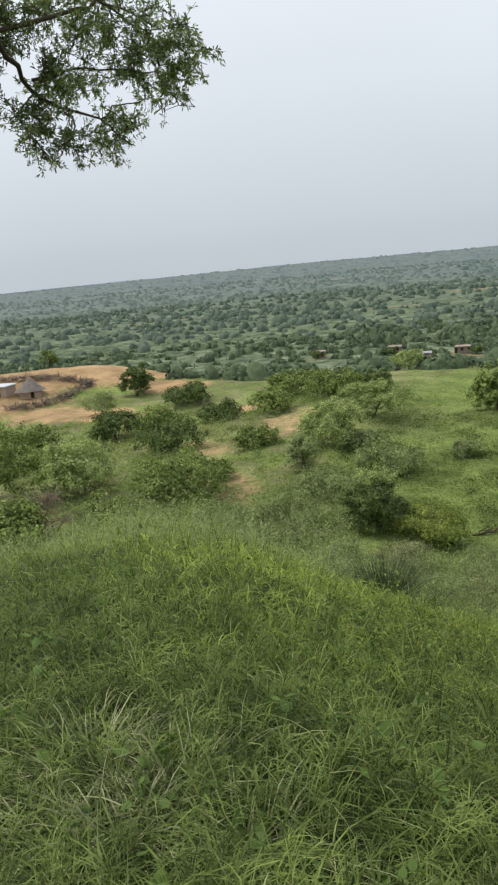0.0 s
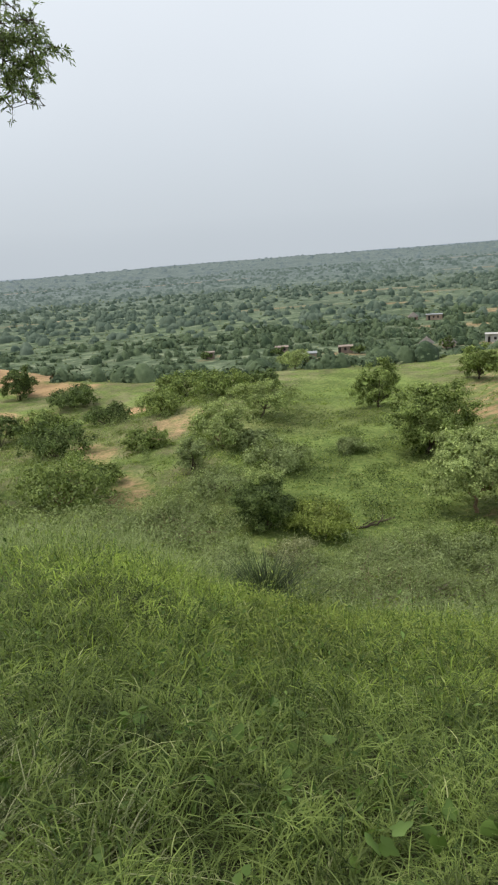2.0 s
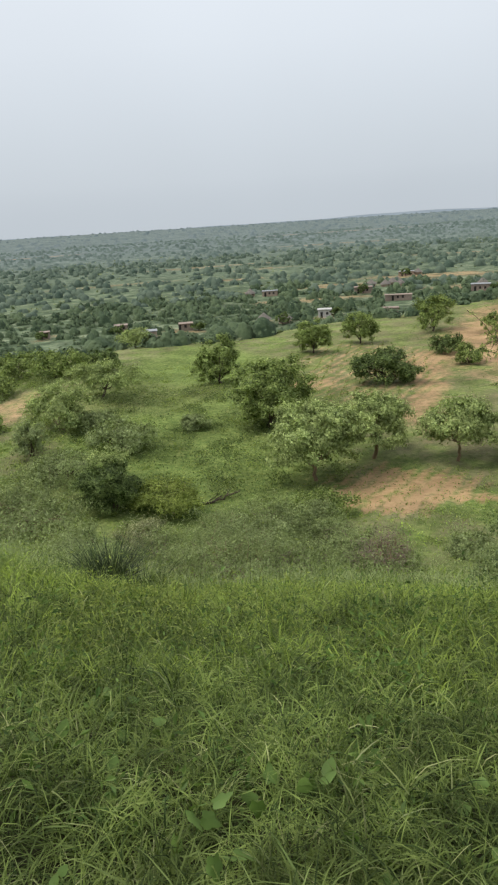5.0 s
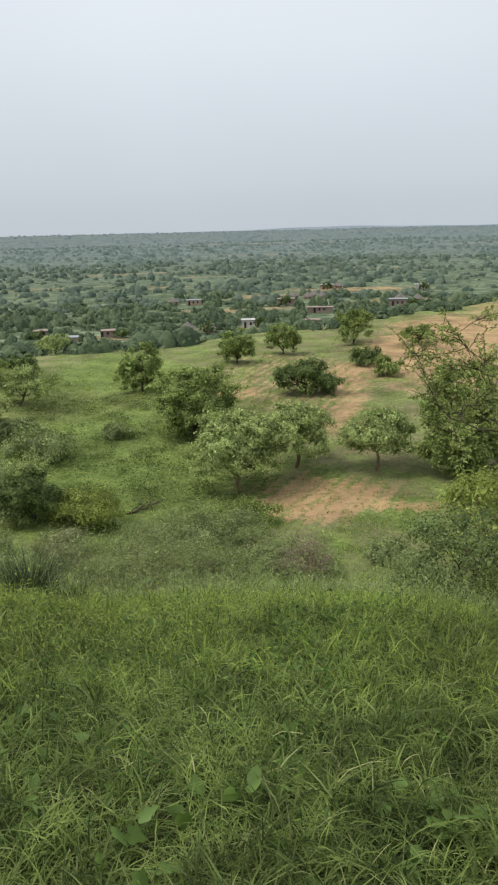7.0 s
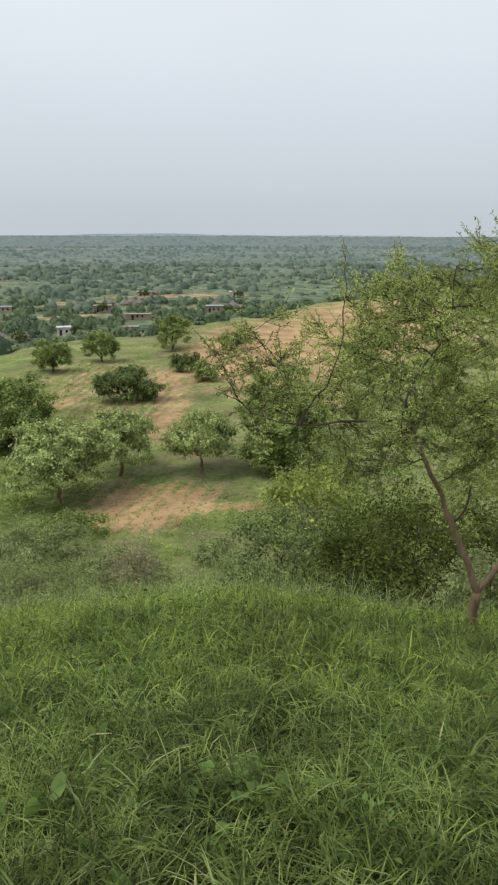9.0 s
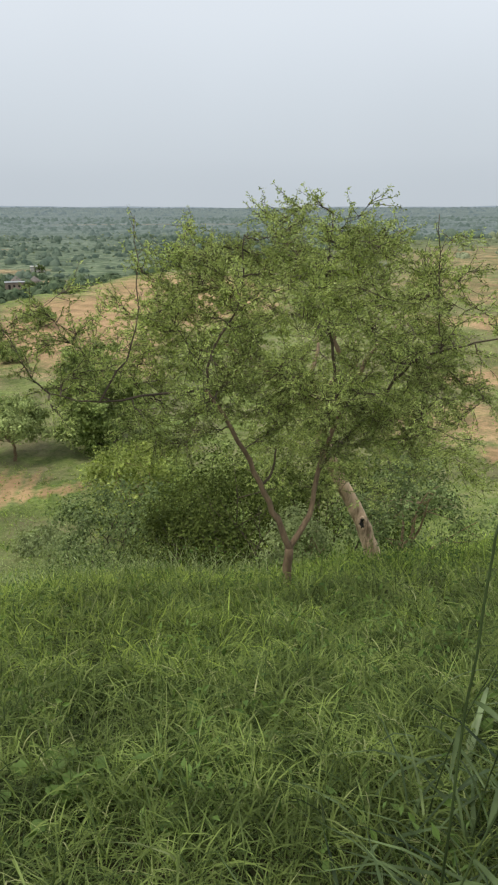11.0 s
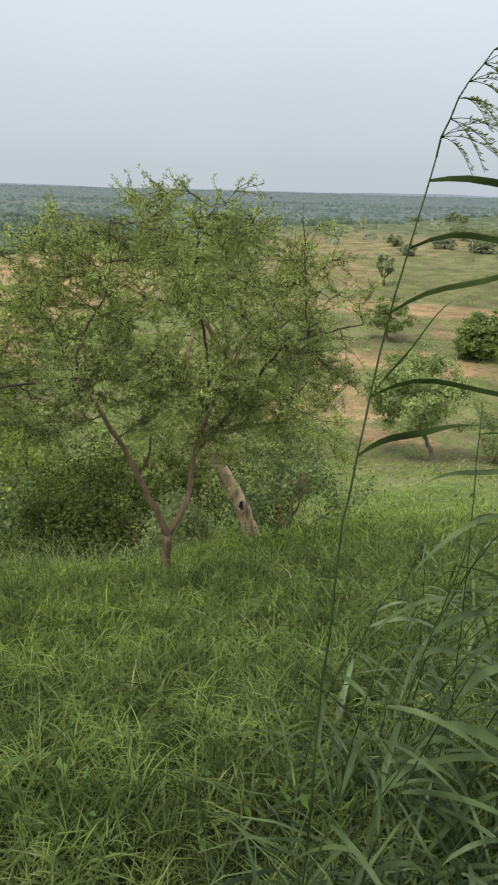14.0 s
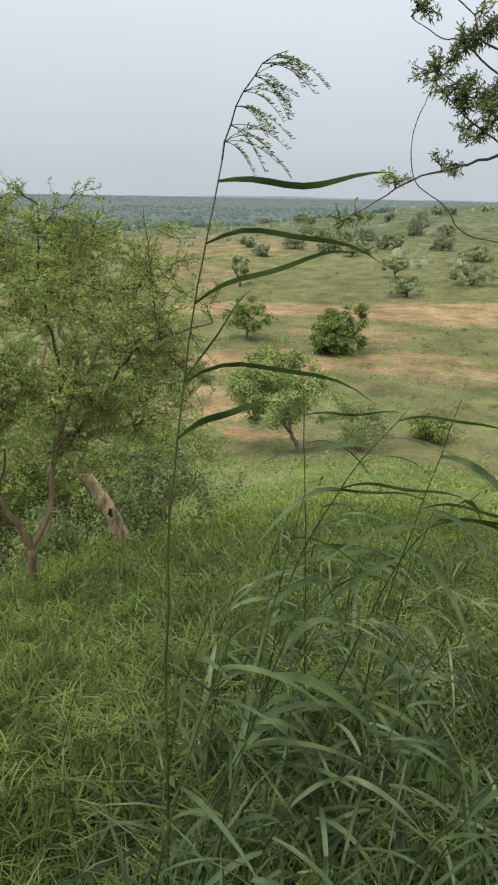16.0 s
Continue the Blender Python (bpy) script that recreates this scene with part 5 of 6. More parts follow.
def near_acacia():
    rng = np.random.default_rng(201)
    o = np.array([5.58, 2.49, ground_z(5.58, 2.49)])
    root = thing("acacia_tree", *o, "slender forked acacia with brown bark and feathery light green leaves", "tree")
    fork = np.array([5.60, 2.47, -1.48]) - o
    limbs = []
    for name, pts, r0, r1 in (
        ("trunk", [[0, 0, -0.1], [0.02, 0.0, 0.2], fork], 0.050, 0.043),
        ("limb", [fork, np.array([5.46, 2.61, -0.98]) - o, np.array([5.25, 2.75, -0.44]) - o, np.array([4.96, 2.93, 0.14]) - o], 0.032, 0.015),
        ("limb", [fork, np.array([5.77, 2.35, -1.18]) - o, np.array([5.89, 2.33, -0.76]) - o, np.array([6.10, 2.23, -0.20]) - o, np.array([6.25, 2.15, 0.22]) - o], 0.030, 0.018),
        ("limb", [np.array([4.96, 2.93, 0.14]) - o, np.array([4.50, 3.11, 0.18]) - o, np.array([4.08, 3.27, 0.20]) - o, np.array([3.75, 3.42, 0.32]) - o], 0.013, 0.004),
        ("limb", [np.array([4.96, 2.93, 0.14]) - o, np.array([4.95, 2.86, 0.44]) - o, np.array([5.15, 2.72, 0.85]) - o, np.array([5.20, 2.70, 1.35]) - o], 0.014, 0.005),
    ) + (
        ("limb", [np.array([6.10, 2.23, -0.20]) - o, np.array([6.05, 2.30, 0.3]) - o, np.array([5.92, 2.32, 0.9]) - o, np.array([5.95, 2.30, 1.5]) - o], 0.018, 0.006),
        ("limb", [np.array([5.89, 2.33, -0.76]) - o, np.array([6.15, 1.95, -0.2]) - o, np.array([6.08, 1.60, 0.28]) - o, np.array([6.10, 1.35, 0.42]) - o, np.array([6.36, 0.95, 0.52]) - o], 0.018, 0.006),
        ("limb", [np.array([6.10, 1.35, 0.42]) - o, np.array([6.09, 1.40, 0.8]) - o, np.array([6.07, 1.45, 1.50]) - o], 0.008, 0.003),
        ("limb", [np.array([4.08, 3.27, 0.20]) - o, np.array([4.45, 3.2, 0.7]) - o, np.array([4.62, 3.3, 1.50]) - o], 0.008, 0.003),
        ("limb", [np.array([5.40, 2.66, -0.82]) - o, np.array([5.52, 2.62, -0.72]) - o, np.array([5.56, 2.60, -0.50]) - o], 0.014, 0.008),
    ):
        line = limb_line(rng, pts)
        g = Geo()
        tube(g, line, np.linspace(r0, r1, len(line)), 8 if r0 > 0.03 else 6)
        part(name, g.mesh(name, BARK if r0 > 0.025 else BARK_DARK, True), root)
        limbs.append(line)
    targets = []
    while len(targets) < 350:
        d = rng.normal(0, 1, 3)
        d /= np.linalg.norm(d)
        r = rng.uniform(0.35, 1.0) ** 0.6 * (0.92 + 0.2 * noise.noise(Vector(d * 2.2)))
        p = np.array([5.84, 2.60, 0.50]) + d * r * np.array([1.15, 1.60, 1.20])
        p[:2] += np.array([-0.35, 0.75]) * rng.normal(0, 0.45)
        if p[2] < (-0.75 if p[1] < 2.3 else -1.1) + 0.3 * rng.random():
            continue
        targets.append(p - o)
    for _ in range(80):
        d = np.abs(rng.normal(0, 1, 3)) * rng.choice([-1, 1], 3)
        d[2] = 0.55 * abs(d[2]) + 0.5
        d /= np.linalg.norm(d)
        targets.append(np.array([5.84, 2.60, 0.45]) + d * rng.uniform(0.84, 0.98) * np.array([1.15, 1.60, 1.15]) - o)
    for _ in range(15):
        targets.append(np.array([4.55, 3.2, 0.45]) + np.clip(rng.normal(0, 0.5, 3), -1, 1) * np.array([0.4, 0.6, 0.7]) - o)
    for _ in range(26):
        targets.append(np.array([6.0, 1.70, -0.22]) + np.clip(rng.normal(0, 0.5, 3), -1, 1) * np.array([0.5, 0.8, 0.45]) - o)
    for _ in range(20):
        targets.append(np.array([3.98, 3.48, 0.50]) + np.clip(rng.normal(0, 0.5, 3), -1, 1) * np.array([0.42, 0.42, 0.62]) - o)
    for middle, reach, count in (([5.0, 3.6, 0.17], (0.45, 0.45, 0.5), 18), ([5.01, 3.27, -0.29], (0.4, 0.4, 0.28), 10), ([6.66, 1.6, 0.13], (0.4, 0.45, 0.5), 26)):
        for _ in range(count):
            targets.append(np.array(middle) + np.clip(rng.normal(0, 0.6, 3), -1, 1) * np.array(reach) - o)
    br = sprout(rng, limbs[1:7], np.array(targets), 0.010)
    g = Geo()
    for line, r in br:
        tube(g, line, r, 4)
    twig, leaf = Geo(), Geo()
    spikes = [(limbs[7], None), (limbs[8], None)]
    dress(rng, br, twig, leaf, 10, 0.23, 0.019, 0.031, 0.0088, 0.10, 3, 1.0, 0.7)
    dress(rng, spikes, twig, leaf, 14, 0.12, 0.03, 0.026, 0.007, 0.5)
    tagged(part("branchwork", g.mesh("branchwork", BARK_DARK, True), root), "", "", "", "stuff")
    tagged(part("twigwork", twig.mesh("twigwork", BARK_DARK), root), "", "", "", "stuff")
    part("foliage", leaf.mesh("foliage", FEATHER), root, "feathery light green foliage")


near_acacia()
fallen_branch(11.4, 34.6, 3.0, 10, 132)


def stout_tree():
    """The pale, leaning old trunk behind the acacia, with its own fine crown."""
    rng = np.random.default_rng(202)
    x, y = 10.57, 3.40
    o = np.array([x, y, ground_z(x, y)])
    root = thing("old_tree", *o, "leaning pale scarred trunk with broken bark and fine green crown", "tree")
    pts = np.array([[10.60, 3.36, o[2] - 0.1], [10.57, 3.45, -4.16], [10.48, 3.67, -3.50], [10.22, 4.04, -2.59], [10.05, 4.18, -2.15], [9.9, 4.3, -1.3]]) - o
    line = limb_line(rng, pts, 4)
    n = len(line)
    g = Geo()
    sides = 14
    tube(g, line, np.linspace(0.145, 0.095, n), sides)
    v = np.concatenate(g.v)
    v += np.array([noise.noise_vector(Vector(p * 7.0)) for p in v]) * 0.03
    g.v = [v]
    part("trunk", g.mesh("trunk", BARK_PALE, True), root)
    to_eye = np.array([-0.84, -0.54, 0.04])
    across = np.array([0.54, -0.84, 0.0])
    knot = np.array([10.48, 3.67, -3.50]) - o + to_eye * 0.150
    ring = [knot + across * 0.060 * math.cos(a) + np.array([-0.02, 0.05, 1.0]) * 0.105 * math.sin(a) for a in np.linspace(0, 2 * np.pi, 17)]
    g = Geo()
    tube(g, ring, 0.024 + 0.010 * np.sin(np.arange(17) * 2.1), 7)
    part("bark_lip", g.mesh("bark_lip", BARK_PALE, True), root, "torn pale bark round a hollow")
    # shallow cup coloured near-black: the shade of a deeper hole is painted
    g = Geo()
    m = 16
    rim = np.array([knot + to_eye * 0.020 + across * 0.055 * math.cos(a) + np.array([-0.02, 0.05, 1.0]) * 0.095 * math.sin(a) for a in np.arange(m) * 2 * np.pi / m])
    deep = rim + (knot - rim) * 0.5 - to_eye * 0.02
    k = np.arange(m)
    g.add(np.concatenate([rim, deep, [knot - to_eye * 0.02]]), np.stack([k, (k + 1) % m, m + (k + 1) % m, m + k], 1), np.stack([m + k, m + (k + 1) % m, np.full(m, 2 * m)], 1))
    part("hollow", g.mesh("hollow", DARKHOLE, True), root, "dark hollow in the trunk")
    limbs = [line]
    for tip in ([9.0, 5.4, -0.4], [10.6, 3.2, -0.1], [9.6, 4.0, 0.4], [11.2, 4.9, -0.6]):
        l = bent(rng, line[-3], np.array(tip) - o, 0.1, 7)
        g = Geo()
        tube(g, l, np.linspace(0.07, 0.02, 7), 6)
        part("limb", g.mesh("limb", BARK, True), root)
        limbs.append(l)
    t = []
    while len(t) < 150:
        d = rng.normal(0, 1, 3)
        d /= np.linalg.norm(d)
        p = np.array([9.9, 4.2, -0.75]) + d * rng.uniform(0.4, 1.0) ** 0.6 * np.array([1.6, 2.5, 1.6]) * (0.9 + 0.25 * noise.noise(Vector(d * 2 + Vector((3, 1, 2)))))
        if p[2] > -2.1:
            t.append(p - o)
    for _ in range(110):
        t.append(np.array([9.7, 3.9, -1.9]) + np.clip(rng.normal(0, 0.5, 3), -1, 1) * np.array([1.0, 2.3, 0.9]) - o)
    br = sprout(rng, limbs, np.array(t), 0.02)
    g, leaf = Geo(), Geo()
    for l, r in br:
        tube(g, l, r, 4)
    dress(rng, br, g, leaf, 7, 0.42, 0.026, 0.050, 0.013, 0.2, 3, 1.0, 0.65)
    part("branchwork", g.mesh("branchwork", BARK_DARK, True), root)
    part("foliage", leaf.mesh("foliage", FEATHER), root)


stout_tree()


def overhang(name, seed, foot, crotch, lines, middle, reach, count, twigs, leaf_len, leaf_wide, label, step=0.02, twig_len=0.16, waver=0.03):
    """A tree whose trunk stands beside the view and whose boughs hang into it."""
    rng = np.random.default_rng(seed)
    o = np.array([foot[0], foot[1], ground_z(*foot)])
    root = thing(name, *o, label, "tree")
    c = np.array(crotch) - o
    g = Geo()
    tube(g, limb_line(rng, [[0, 0, -0.1], c * [0.4, 0.4, 0.5], c], 5), np.linspace(0.14, 0.09, 11), 9)
    part("trunk", g.mesh("trunk", BARK_DARK, True), root)
    made = []
    for pts, r0, r1, from_trunk in lines:
        p = [np.array(q) - o for q in pts]
        l = limb_line(rng, ([c] if from_trunk else []) + p, 5, waver)
        g = Geo()
        tube(g, l, np.linspace(r0, r1, len(l)), 6)
        part("bough", g.mesh("bough", BARK_DARK, True), root)
        made.append(l)
    t = []
    for m, k, n in zip(middle, reach, count):
        for _ in range(n):
            t.append(np.array(m) + np.clip(rng.normal(0, 0.55, 3), -1.1, 1.1) * np.array(k) - o)
    br = sprout(rng, made, np.array(t), 0.006, 0.002)
    g, leaf = Geo(), Geo()
    for l, r in br:
        tube(g, l, r, 4)
    dress(rng, br, g, leaf, twigs, twig_len, step, leaf_len, leaf_wide, -0.15, 4)
    part("branchwork", g.mesh("branchwork", BARK_DARK, True), root)
    part("foliage", leaf.mesh("foliage", FEATHER_DARK), root)


# darker copy of the acacia leaf, with the boughs' shade in its colour
FEATHER_DARK = leaf_material("shaded_acacia_leaf", (0.075, 0.105, 0.045), (0.225, 0.280, 0.118), (0.33, 0.38, 0.18), 0.8, 0.36)
overhang("overhanging_tree", 203, (-3.3, 3.7), (-2.75, 3.9, 2.6),
         [([(-1.51, 4.34, 3.04), (-1.31, 4.83, 2.82), (-0.95, 5.11, 2.69)], 0.026, 0.007, True), ([(-0.95, 5.11, 2.69), (-0.78, 5.24, 2.80), (-0.32, 5.49, 2.79)], 0.007, 0.002, False),
          ([(-0.95, 5.11, 2.69), (-0.85, 5.2, 2.58), (-0.76, 5.25, 2.52)], 0.006, 0.003, False), ([(-1.14, 4.95, 2.75), (-1.10, 4.87, 2.58), (-1.28, 4.83, 2.36)], 0.008, 0.003, False)] + [
          ([(-1.14, 4.87, 3.26), (-0.80, 5.06, 3.36), (-0.45, 5.26, 3.22)], 0.020, 0.003, True), ([(-0.80, 5.06, 3.36), (-0.60, 5.2, 3.24), (-0.30, 5.36, 3.30)], 0.007, 0.002, False), ([(-1.31, 4.83, 2.82), (-1.42, 4.78, 2.70), (-1.36, 4.80, 2.56)], 0.008, 0.003, False), ([(-1.31, 4.83, 2.9), (-1.0, 5.05, 3.0), (-0.55, 5.3, 3.0)], 0.012, 0.004, False),
          ([(-1.9, 4.4, 3.6), (-1.2, 4.9, 3.7), (-0.5, 5.3, 3.6)], 0.022, 0.004, True)],
         [(-1.0, 5.0, 3.12), (-0.55, 5.25, 3.05), (-1.35, 4.8, 2.75), (-1.15, 4.9, 3.5), (-2.0, 4.4, 3.1), (-0.80, 5.22, 2.62), (-1.22, 4.86, 2.58), (-0.35, 5.4, 3.15), (-1.45, 4.75, 3.25)], [(0.45, 0.3, 0.26), (0.33, 0.25, 0.25), (0.25, 0.2, 0.28), (0.7, 0.3, 0.25), (0.5, 0.4, 0.5), (0.2, 0.15, 0.14), (0.16, 0.12, 0.16), (0.22, 0.15, 0.25), (0.32, 0.25, 0.35)], [30, 24, 14, 32, 20, 10, 7, 11, 24], 7,
         0.036, 0.0100, "thorn tree with hanging leafy boughs over the slope")
overhang("leaning_tree", 204, (4.9, -3.4), (4.15, -2.3, 1.75),
         [([(3.49, -0.98, 1.79), (3.52, -0.84, 1.76), (3.54, -0.67, 1.71), (3.56, -0.53, 1.67), (3.56, -0.35, 1.56), (3.56, -0.21, 1.48)], 0.0090, 0.0016, True),
          ([(3.49, -0.99, 1.73), (3.52, -0.84, 1.81), (3.53, -0.72, 1.89), (3.53, -0.64, 1.96), (3.53, -0.59, 2.01)], 0.0060, 0.0018, True),
          ([(3.48, -0.95, 1.97), (3.50, -0.80, 2.05), (3.50, -0.65, 2.16), (3.50, -0.58, 2.17), (3.49, -0.46, 2.24)], 0.0060, 0.0014, True),
          ([(3.48, -0.85, 2.10), (3.48, -0.69, 2.24), (3.47, -0.58, 2.32)], 0.0055, 0.0018, True),
          ([(3.50, -0.95, 1.83), (3.51, -0.83, 1.89), (3.52, -0.66, 2.01), (3.52, -0.56, 2.08)], 0.0055, 0.0014, True),
          ([(3.53, -0.57, 2.01), (3.55, -0.51, 1.85), (3.56, -0.53, 1.67), (3.545, -0.66, 1.57), (3.53, -0.76, 1.46), (3.48, -1.03, 1.41)], 0.0016, 0.0032, False)],
         [(3.52, -0.69, 1.99), (3.52, -0.58, 2.07), (3.49, -0.70, 2.16), (3.48, -0.76, 2.22), (3.52, -0.78, 1.86), (3.51, -0.82, 1.95), (3.49, -0.49, 2.25), (3.54, -0.65, 1.735), (3.56, -0.48, 1.67), (3.56, -0.26, 1.52), (3.7, -1.1, 2.1)],
         [(0.06, 0.11, 0.05), (0.04, 0.04, 0.04), (0.05, 0.09, 0.06), (0.05, 0.08, 0.06), (0.05, 0.09, 0.04), (0.06, 0.09, 0.06), (0.03, 0.03, 0.04), (0.02, 0.08, 0.02), (0.02, 0.06, 0.03), (0.02, 0.06, 0.03), (0.25, 0.2, 0.3)],
         [16, 6, 9, 9, 7, 12, 4, 3, 3, 4, 14], 4, 0.024, 0.0062, "thorn tree with a leafy bough reaching over the slope", 0.012, 0.055, 0.012)


# ---- tall reed grass beside the camera ----
def strip(geo, line, widths, side):
    """A long blade with a folded midrib along a line."""
    line, w = np.asarray(line, float), np.asarray(widths, float)[:, None]
    side = side / np.linalg.norm(side)
    lift = np.array([0, 0, 0.18])
    v = np.stack([line - side * w / 2 + lift * w, line, line + side * w / 2 + lift * w], 1).reshape(-1, 3)
    n = len(line)
    i = np.arange(n - 1)[:, None] * 3
    geo.add(v, np.concatenate([i + [0, 1, 4, 3], i + [1, 2, 5, 4]]))


def reed(seed, x, y, top, plume=False, leaves=6, wide=0.016, long=0.45, low_leaf=0.15, bend=None, known=(), blade_material=REED):
    rng = np.random.default_rng(seed)
    z = ground_z(x, y)
    root = thing("reed_grass", x, y, z, "tall blue-green reed grass with arching blades" + (" and feathery seed plume" if plume else ""), "grass", "reed grass beside the path")
    top = np.array(top) - [x, y, z]
    line = limb_line(rng, [[0, 0, -0.05]] + ([np.array(b) - [x, y, z] for b in bend] if bend else [top * [0.35, 0.35, 0.5]]) + [top], 8, 0.002)
    g = Geo()
    tube(g, line, np.linspace(0.0032, 0.0014, len(line)), 6)
    part("stalk", g.mesh("stalk", STALK, True), root)
    for k in range(leaves):
        s = low_leaf + (0.97 - low_leaf) * (k + 0.5 * rng.random()) / leaves
        p = line[int(s * (len(line) - 1))]
        a = rng.uniform(0, 2 * np.pi) if k < leaves * 0.6 else rng.normal(-1.4, 0.8)
        d = np.array([math.cos(a), math.sin(a), 0])
        l = long * rng.uniform(0.55, 1.2)
        u = np.linspace(0, 1, 9)[:, None]
        stiff = rng.uniform(-0.5, 0.9) if s < 0.6 else rng.uniform(0.6, 1.0)
        blade = p + d * l * u + np.array([0, 0, 1.0]) * l * (rng.uniform(0.1, 0.5) * u - (1.25 - 0.75 * stiff) * u ** 2)
        g = Geo()
        strip(g, blade, wide * rng.uniform(0.7, 1.25) * np.array([0.45, 0.8, 1, 1, 0.95, 0.85, 0.65, 0.4, 0.05]), np.cross(d, [0, 0, 1.0]) + np.array([0, 0, 1.0]) * rng.uniform(-1.4, 1.4) + rng.normal(0, 0.15, 3))
        part("blade", g.mesh("blade", blade_material, True), root)
    for s, turn, l, rise, fall, w in known:
        p = line[int(s * (len(line) - 1))]
        d = np.array([math.cos(radians(turn)), math.sin(radians(turn)), 0])
        u = np.linspace(0, 1, 11)[:, None]
        g = Geo()
        sway = np.cross(d, [0, 0, 1.0]) * 0.03 * np.sin(u * rng.uniform(2, 5) + rng.uniform(0, 6)) * u
        strip(g, p + d * l * u + sway + np.array([0, 0, 1.0]) * l * (rise * u - fall * u ** 2 + 0.02 * np.sin(u * 9)), 0.85 * w * np.array([0.4, 0.7, 0.9, 1, 1, 1, 0.95, 0.8, 0.6, 0.35, 0.04]), np.cross(d, [0, 0, 1.0]) * 0.5 + np.array([0, 0, 1.0]))
        part("blade", g.mesh("blade", REED, True), root)
    if plume:
        g, seeds = Geo(), Geo()
        rachis = limb_line(rng, [top, top + np.array([0.0, -0.025, 0.09]), top + np.array([0.01, -0.07, 0.16]), top + np.array([0.01, -0.14, 0.19])], 3, 0.02)[:9]
        tube(g, rachis, np.linspace(0.0018, 0.0008, 9), 4)
        for k in range(24):
            p = rachis[1 + k * 7 // 24]
            d = np.array([rng.normal(0.0, 0.3), -1.0, rng.uniform(-0.45, 0.75)])
            l = rng.uniform(0.05, 0.11)
            u = np.linspace(0, 1, 7)[:, None]
            sp = p + d * l * u + np.array([0, 0, -0.06]) * u ** 2
            tube(g, sp, np.linspace(0.0008, 0.0005, 7), 3)
            n = 36
            q = rng.uniform(0.25, 1, n) * 6
            j = np.minimum(q.astype(int), 5)
            at = sp[j] + (sp[j + 1] - sp[j]) * (q - j)[:, None]
            pinnae(seeds, rng, at, np.tile(d, (n, 1)) + rng.normal(0, 0.35, (n, 3)), np.full(n, 0.0095), np.full(n, 0.0024))
        part("plume_stem", g.mesh("plume_stem", STALK), root)
        part("seeds", seeds.mesh("seeds", GREYGREEN), root)
    return root


reed(301, 1.66, 0.03, (1.81, -0.08, 1.66), True, 0, 0.017, 0.26, 0.3, [(1.69, 0.01, 0.85), (1.72, 0.0, 1.06), (1.76, -0.03, 1.36)],
     [(0.99, -86, 0.32, -0.08, -0.14, 0.016), (0.9, -84, 0.34, 0.35, 0.45, 0.014), (0.81, -95, 0.30, 0.60, 0.25, 0.014), (0.68, -70, 0.14, 1.5, 0.2, 0.012), (0.67, -88, 0.38, 0.5, 0.55, 0.014), (0.58, -92, 0.20, 0.75, 0.25, 0.022)])
reed(302, 2.46, -0.26, (2.456, -0.20, 1.06), False, 6, 0.015, 0.36, 0.3, None, [(0.97, -90, 0.30, 0.1, 0.05, 0.012), (0.75, -85, 0.4, 0.35, 0.4, 0.016)])
reed(303, 2.45, -0.10, (2.457, -0.51, 1.00), False, 6, 0.017, 0.38, 0.3, [(2.452, -0.155, 0.27), (2.462, -0.33, 0.73)], [(0.85, 95, 0.36, 0.1, 0.35, 0.019), (0.7, -90, 0.4, 0.3, 0.35, 0.018), (0.97, -88, 0.36, 0.2, 0.3, 0.014)])
reed(304, 2.46, -0.42, (2.444, -0.66, 1.05), False, 7, 0.017, 0.40, 0.3, None, [(0.8, -92, 0.42, 0.25, 0.35, 0.018), (0.65, 100, 0.32, 0.4, 0.4, 0.016)])
reed(305, 2.40, -0.22, (2.40, -0.74, 0.78), False, 7, 0.019, 0.40, 0.25, [(2.43, -0.52, 0.48)], [(0.7, -85, 0.40, 0.3, 0.35, 0.021), (0.5, 80, 0.3, 0.5, 0.5, 0.02)])
rng_reed = np.random.default_rng(310)
for k in range(22):
    az_k, d_k = math.radians(rng_reed.uniform(84, 116)), rng_reed.uniform(1.35, 2.9)
    x_k, y_k = d_k * math.sin(az_k), d_k * math.cos(az_k)
    tall = rng_reed.uniform(0.4, 0.8) if k % 3 else rng_reed.uniform(0.8, 1.2)
    reed(311 + k, x_k, y_k, (x_k + rng_reed.normal(0.06, 0.07), y_k + rng_reed.normal(-0.16, 0.12), ground_z(x_k, y_k) + tall), False, 10, rng_reed.uniform(0.009, 0.018), rng_reed.uniform(0.20, 0.36), 0.10, None, (), REED_LIT if k % 4 == 1 else REED)
for k in range(22):
    az_k, d_k = math.radians(rng_reed.uniform(85, 112)), rng_reed.uniform(1.5, 3.2)
    x_k, y_k = d_k * math.sin(az_k), d_k * math.cos(az_k)
    reed(371 + k, x_k, y_k, (x_k + rng_reed.normal(0.05, 0.06), y_k + rng_reed.normal(-0.14, 0.1), ground_z(x_k, y_k) + rng_reed.uniform(0.35, 0.7)), False, 7, rng_reed.uniform(0.012, 0.020), rng_reed.uniform(0.24, 0.42), 0.12, None, (), REED if k % 3 else REED_LIT)
for k in range(16):
    az_k, d_k = math.radians(rng_reed.uniform(83, 108)), rng_reed.uniform(2.7, 4.6)
    x_k, y_k = d_k * math.sin(az_k), d_k * math.cos(az_k)
    reed(401 + k, x_k, y_k, (x_k + rng_reed.normal(0.05, 0.06), y_k + rng_reed.normal(-0.16, 0.1), ground_z(x_k, y_k) + rng_reed.uniform(0.45, 0.85)), False, 7, rng_reed.uniform(0.010, 0.017), rng_reed.uniform(0.30, 0.48), 0.2, None, (), REED_LIT if k % 4 else REED)


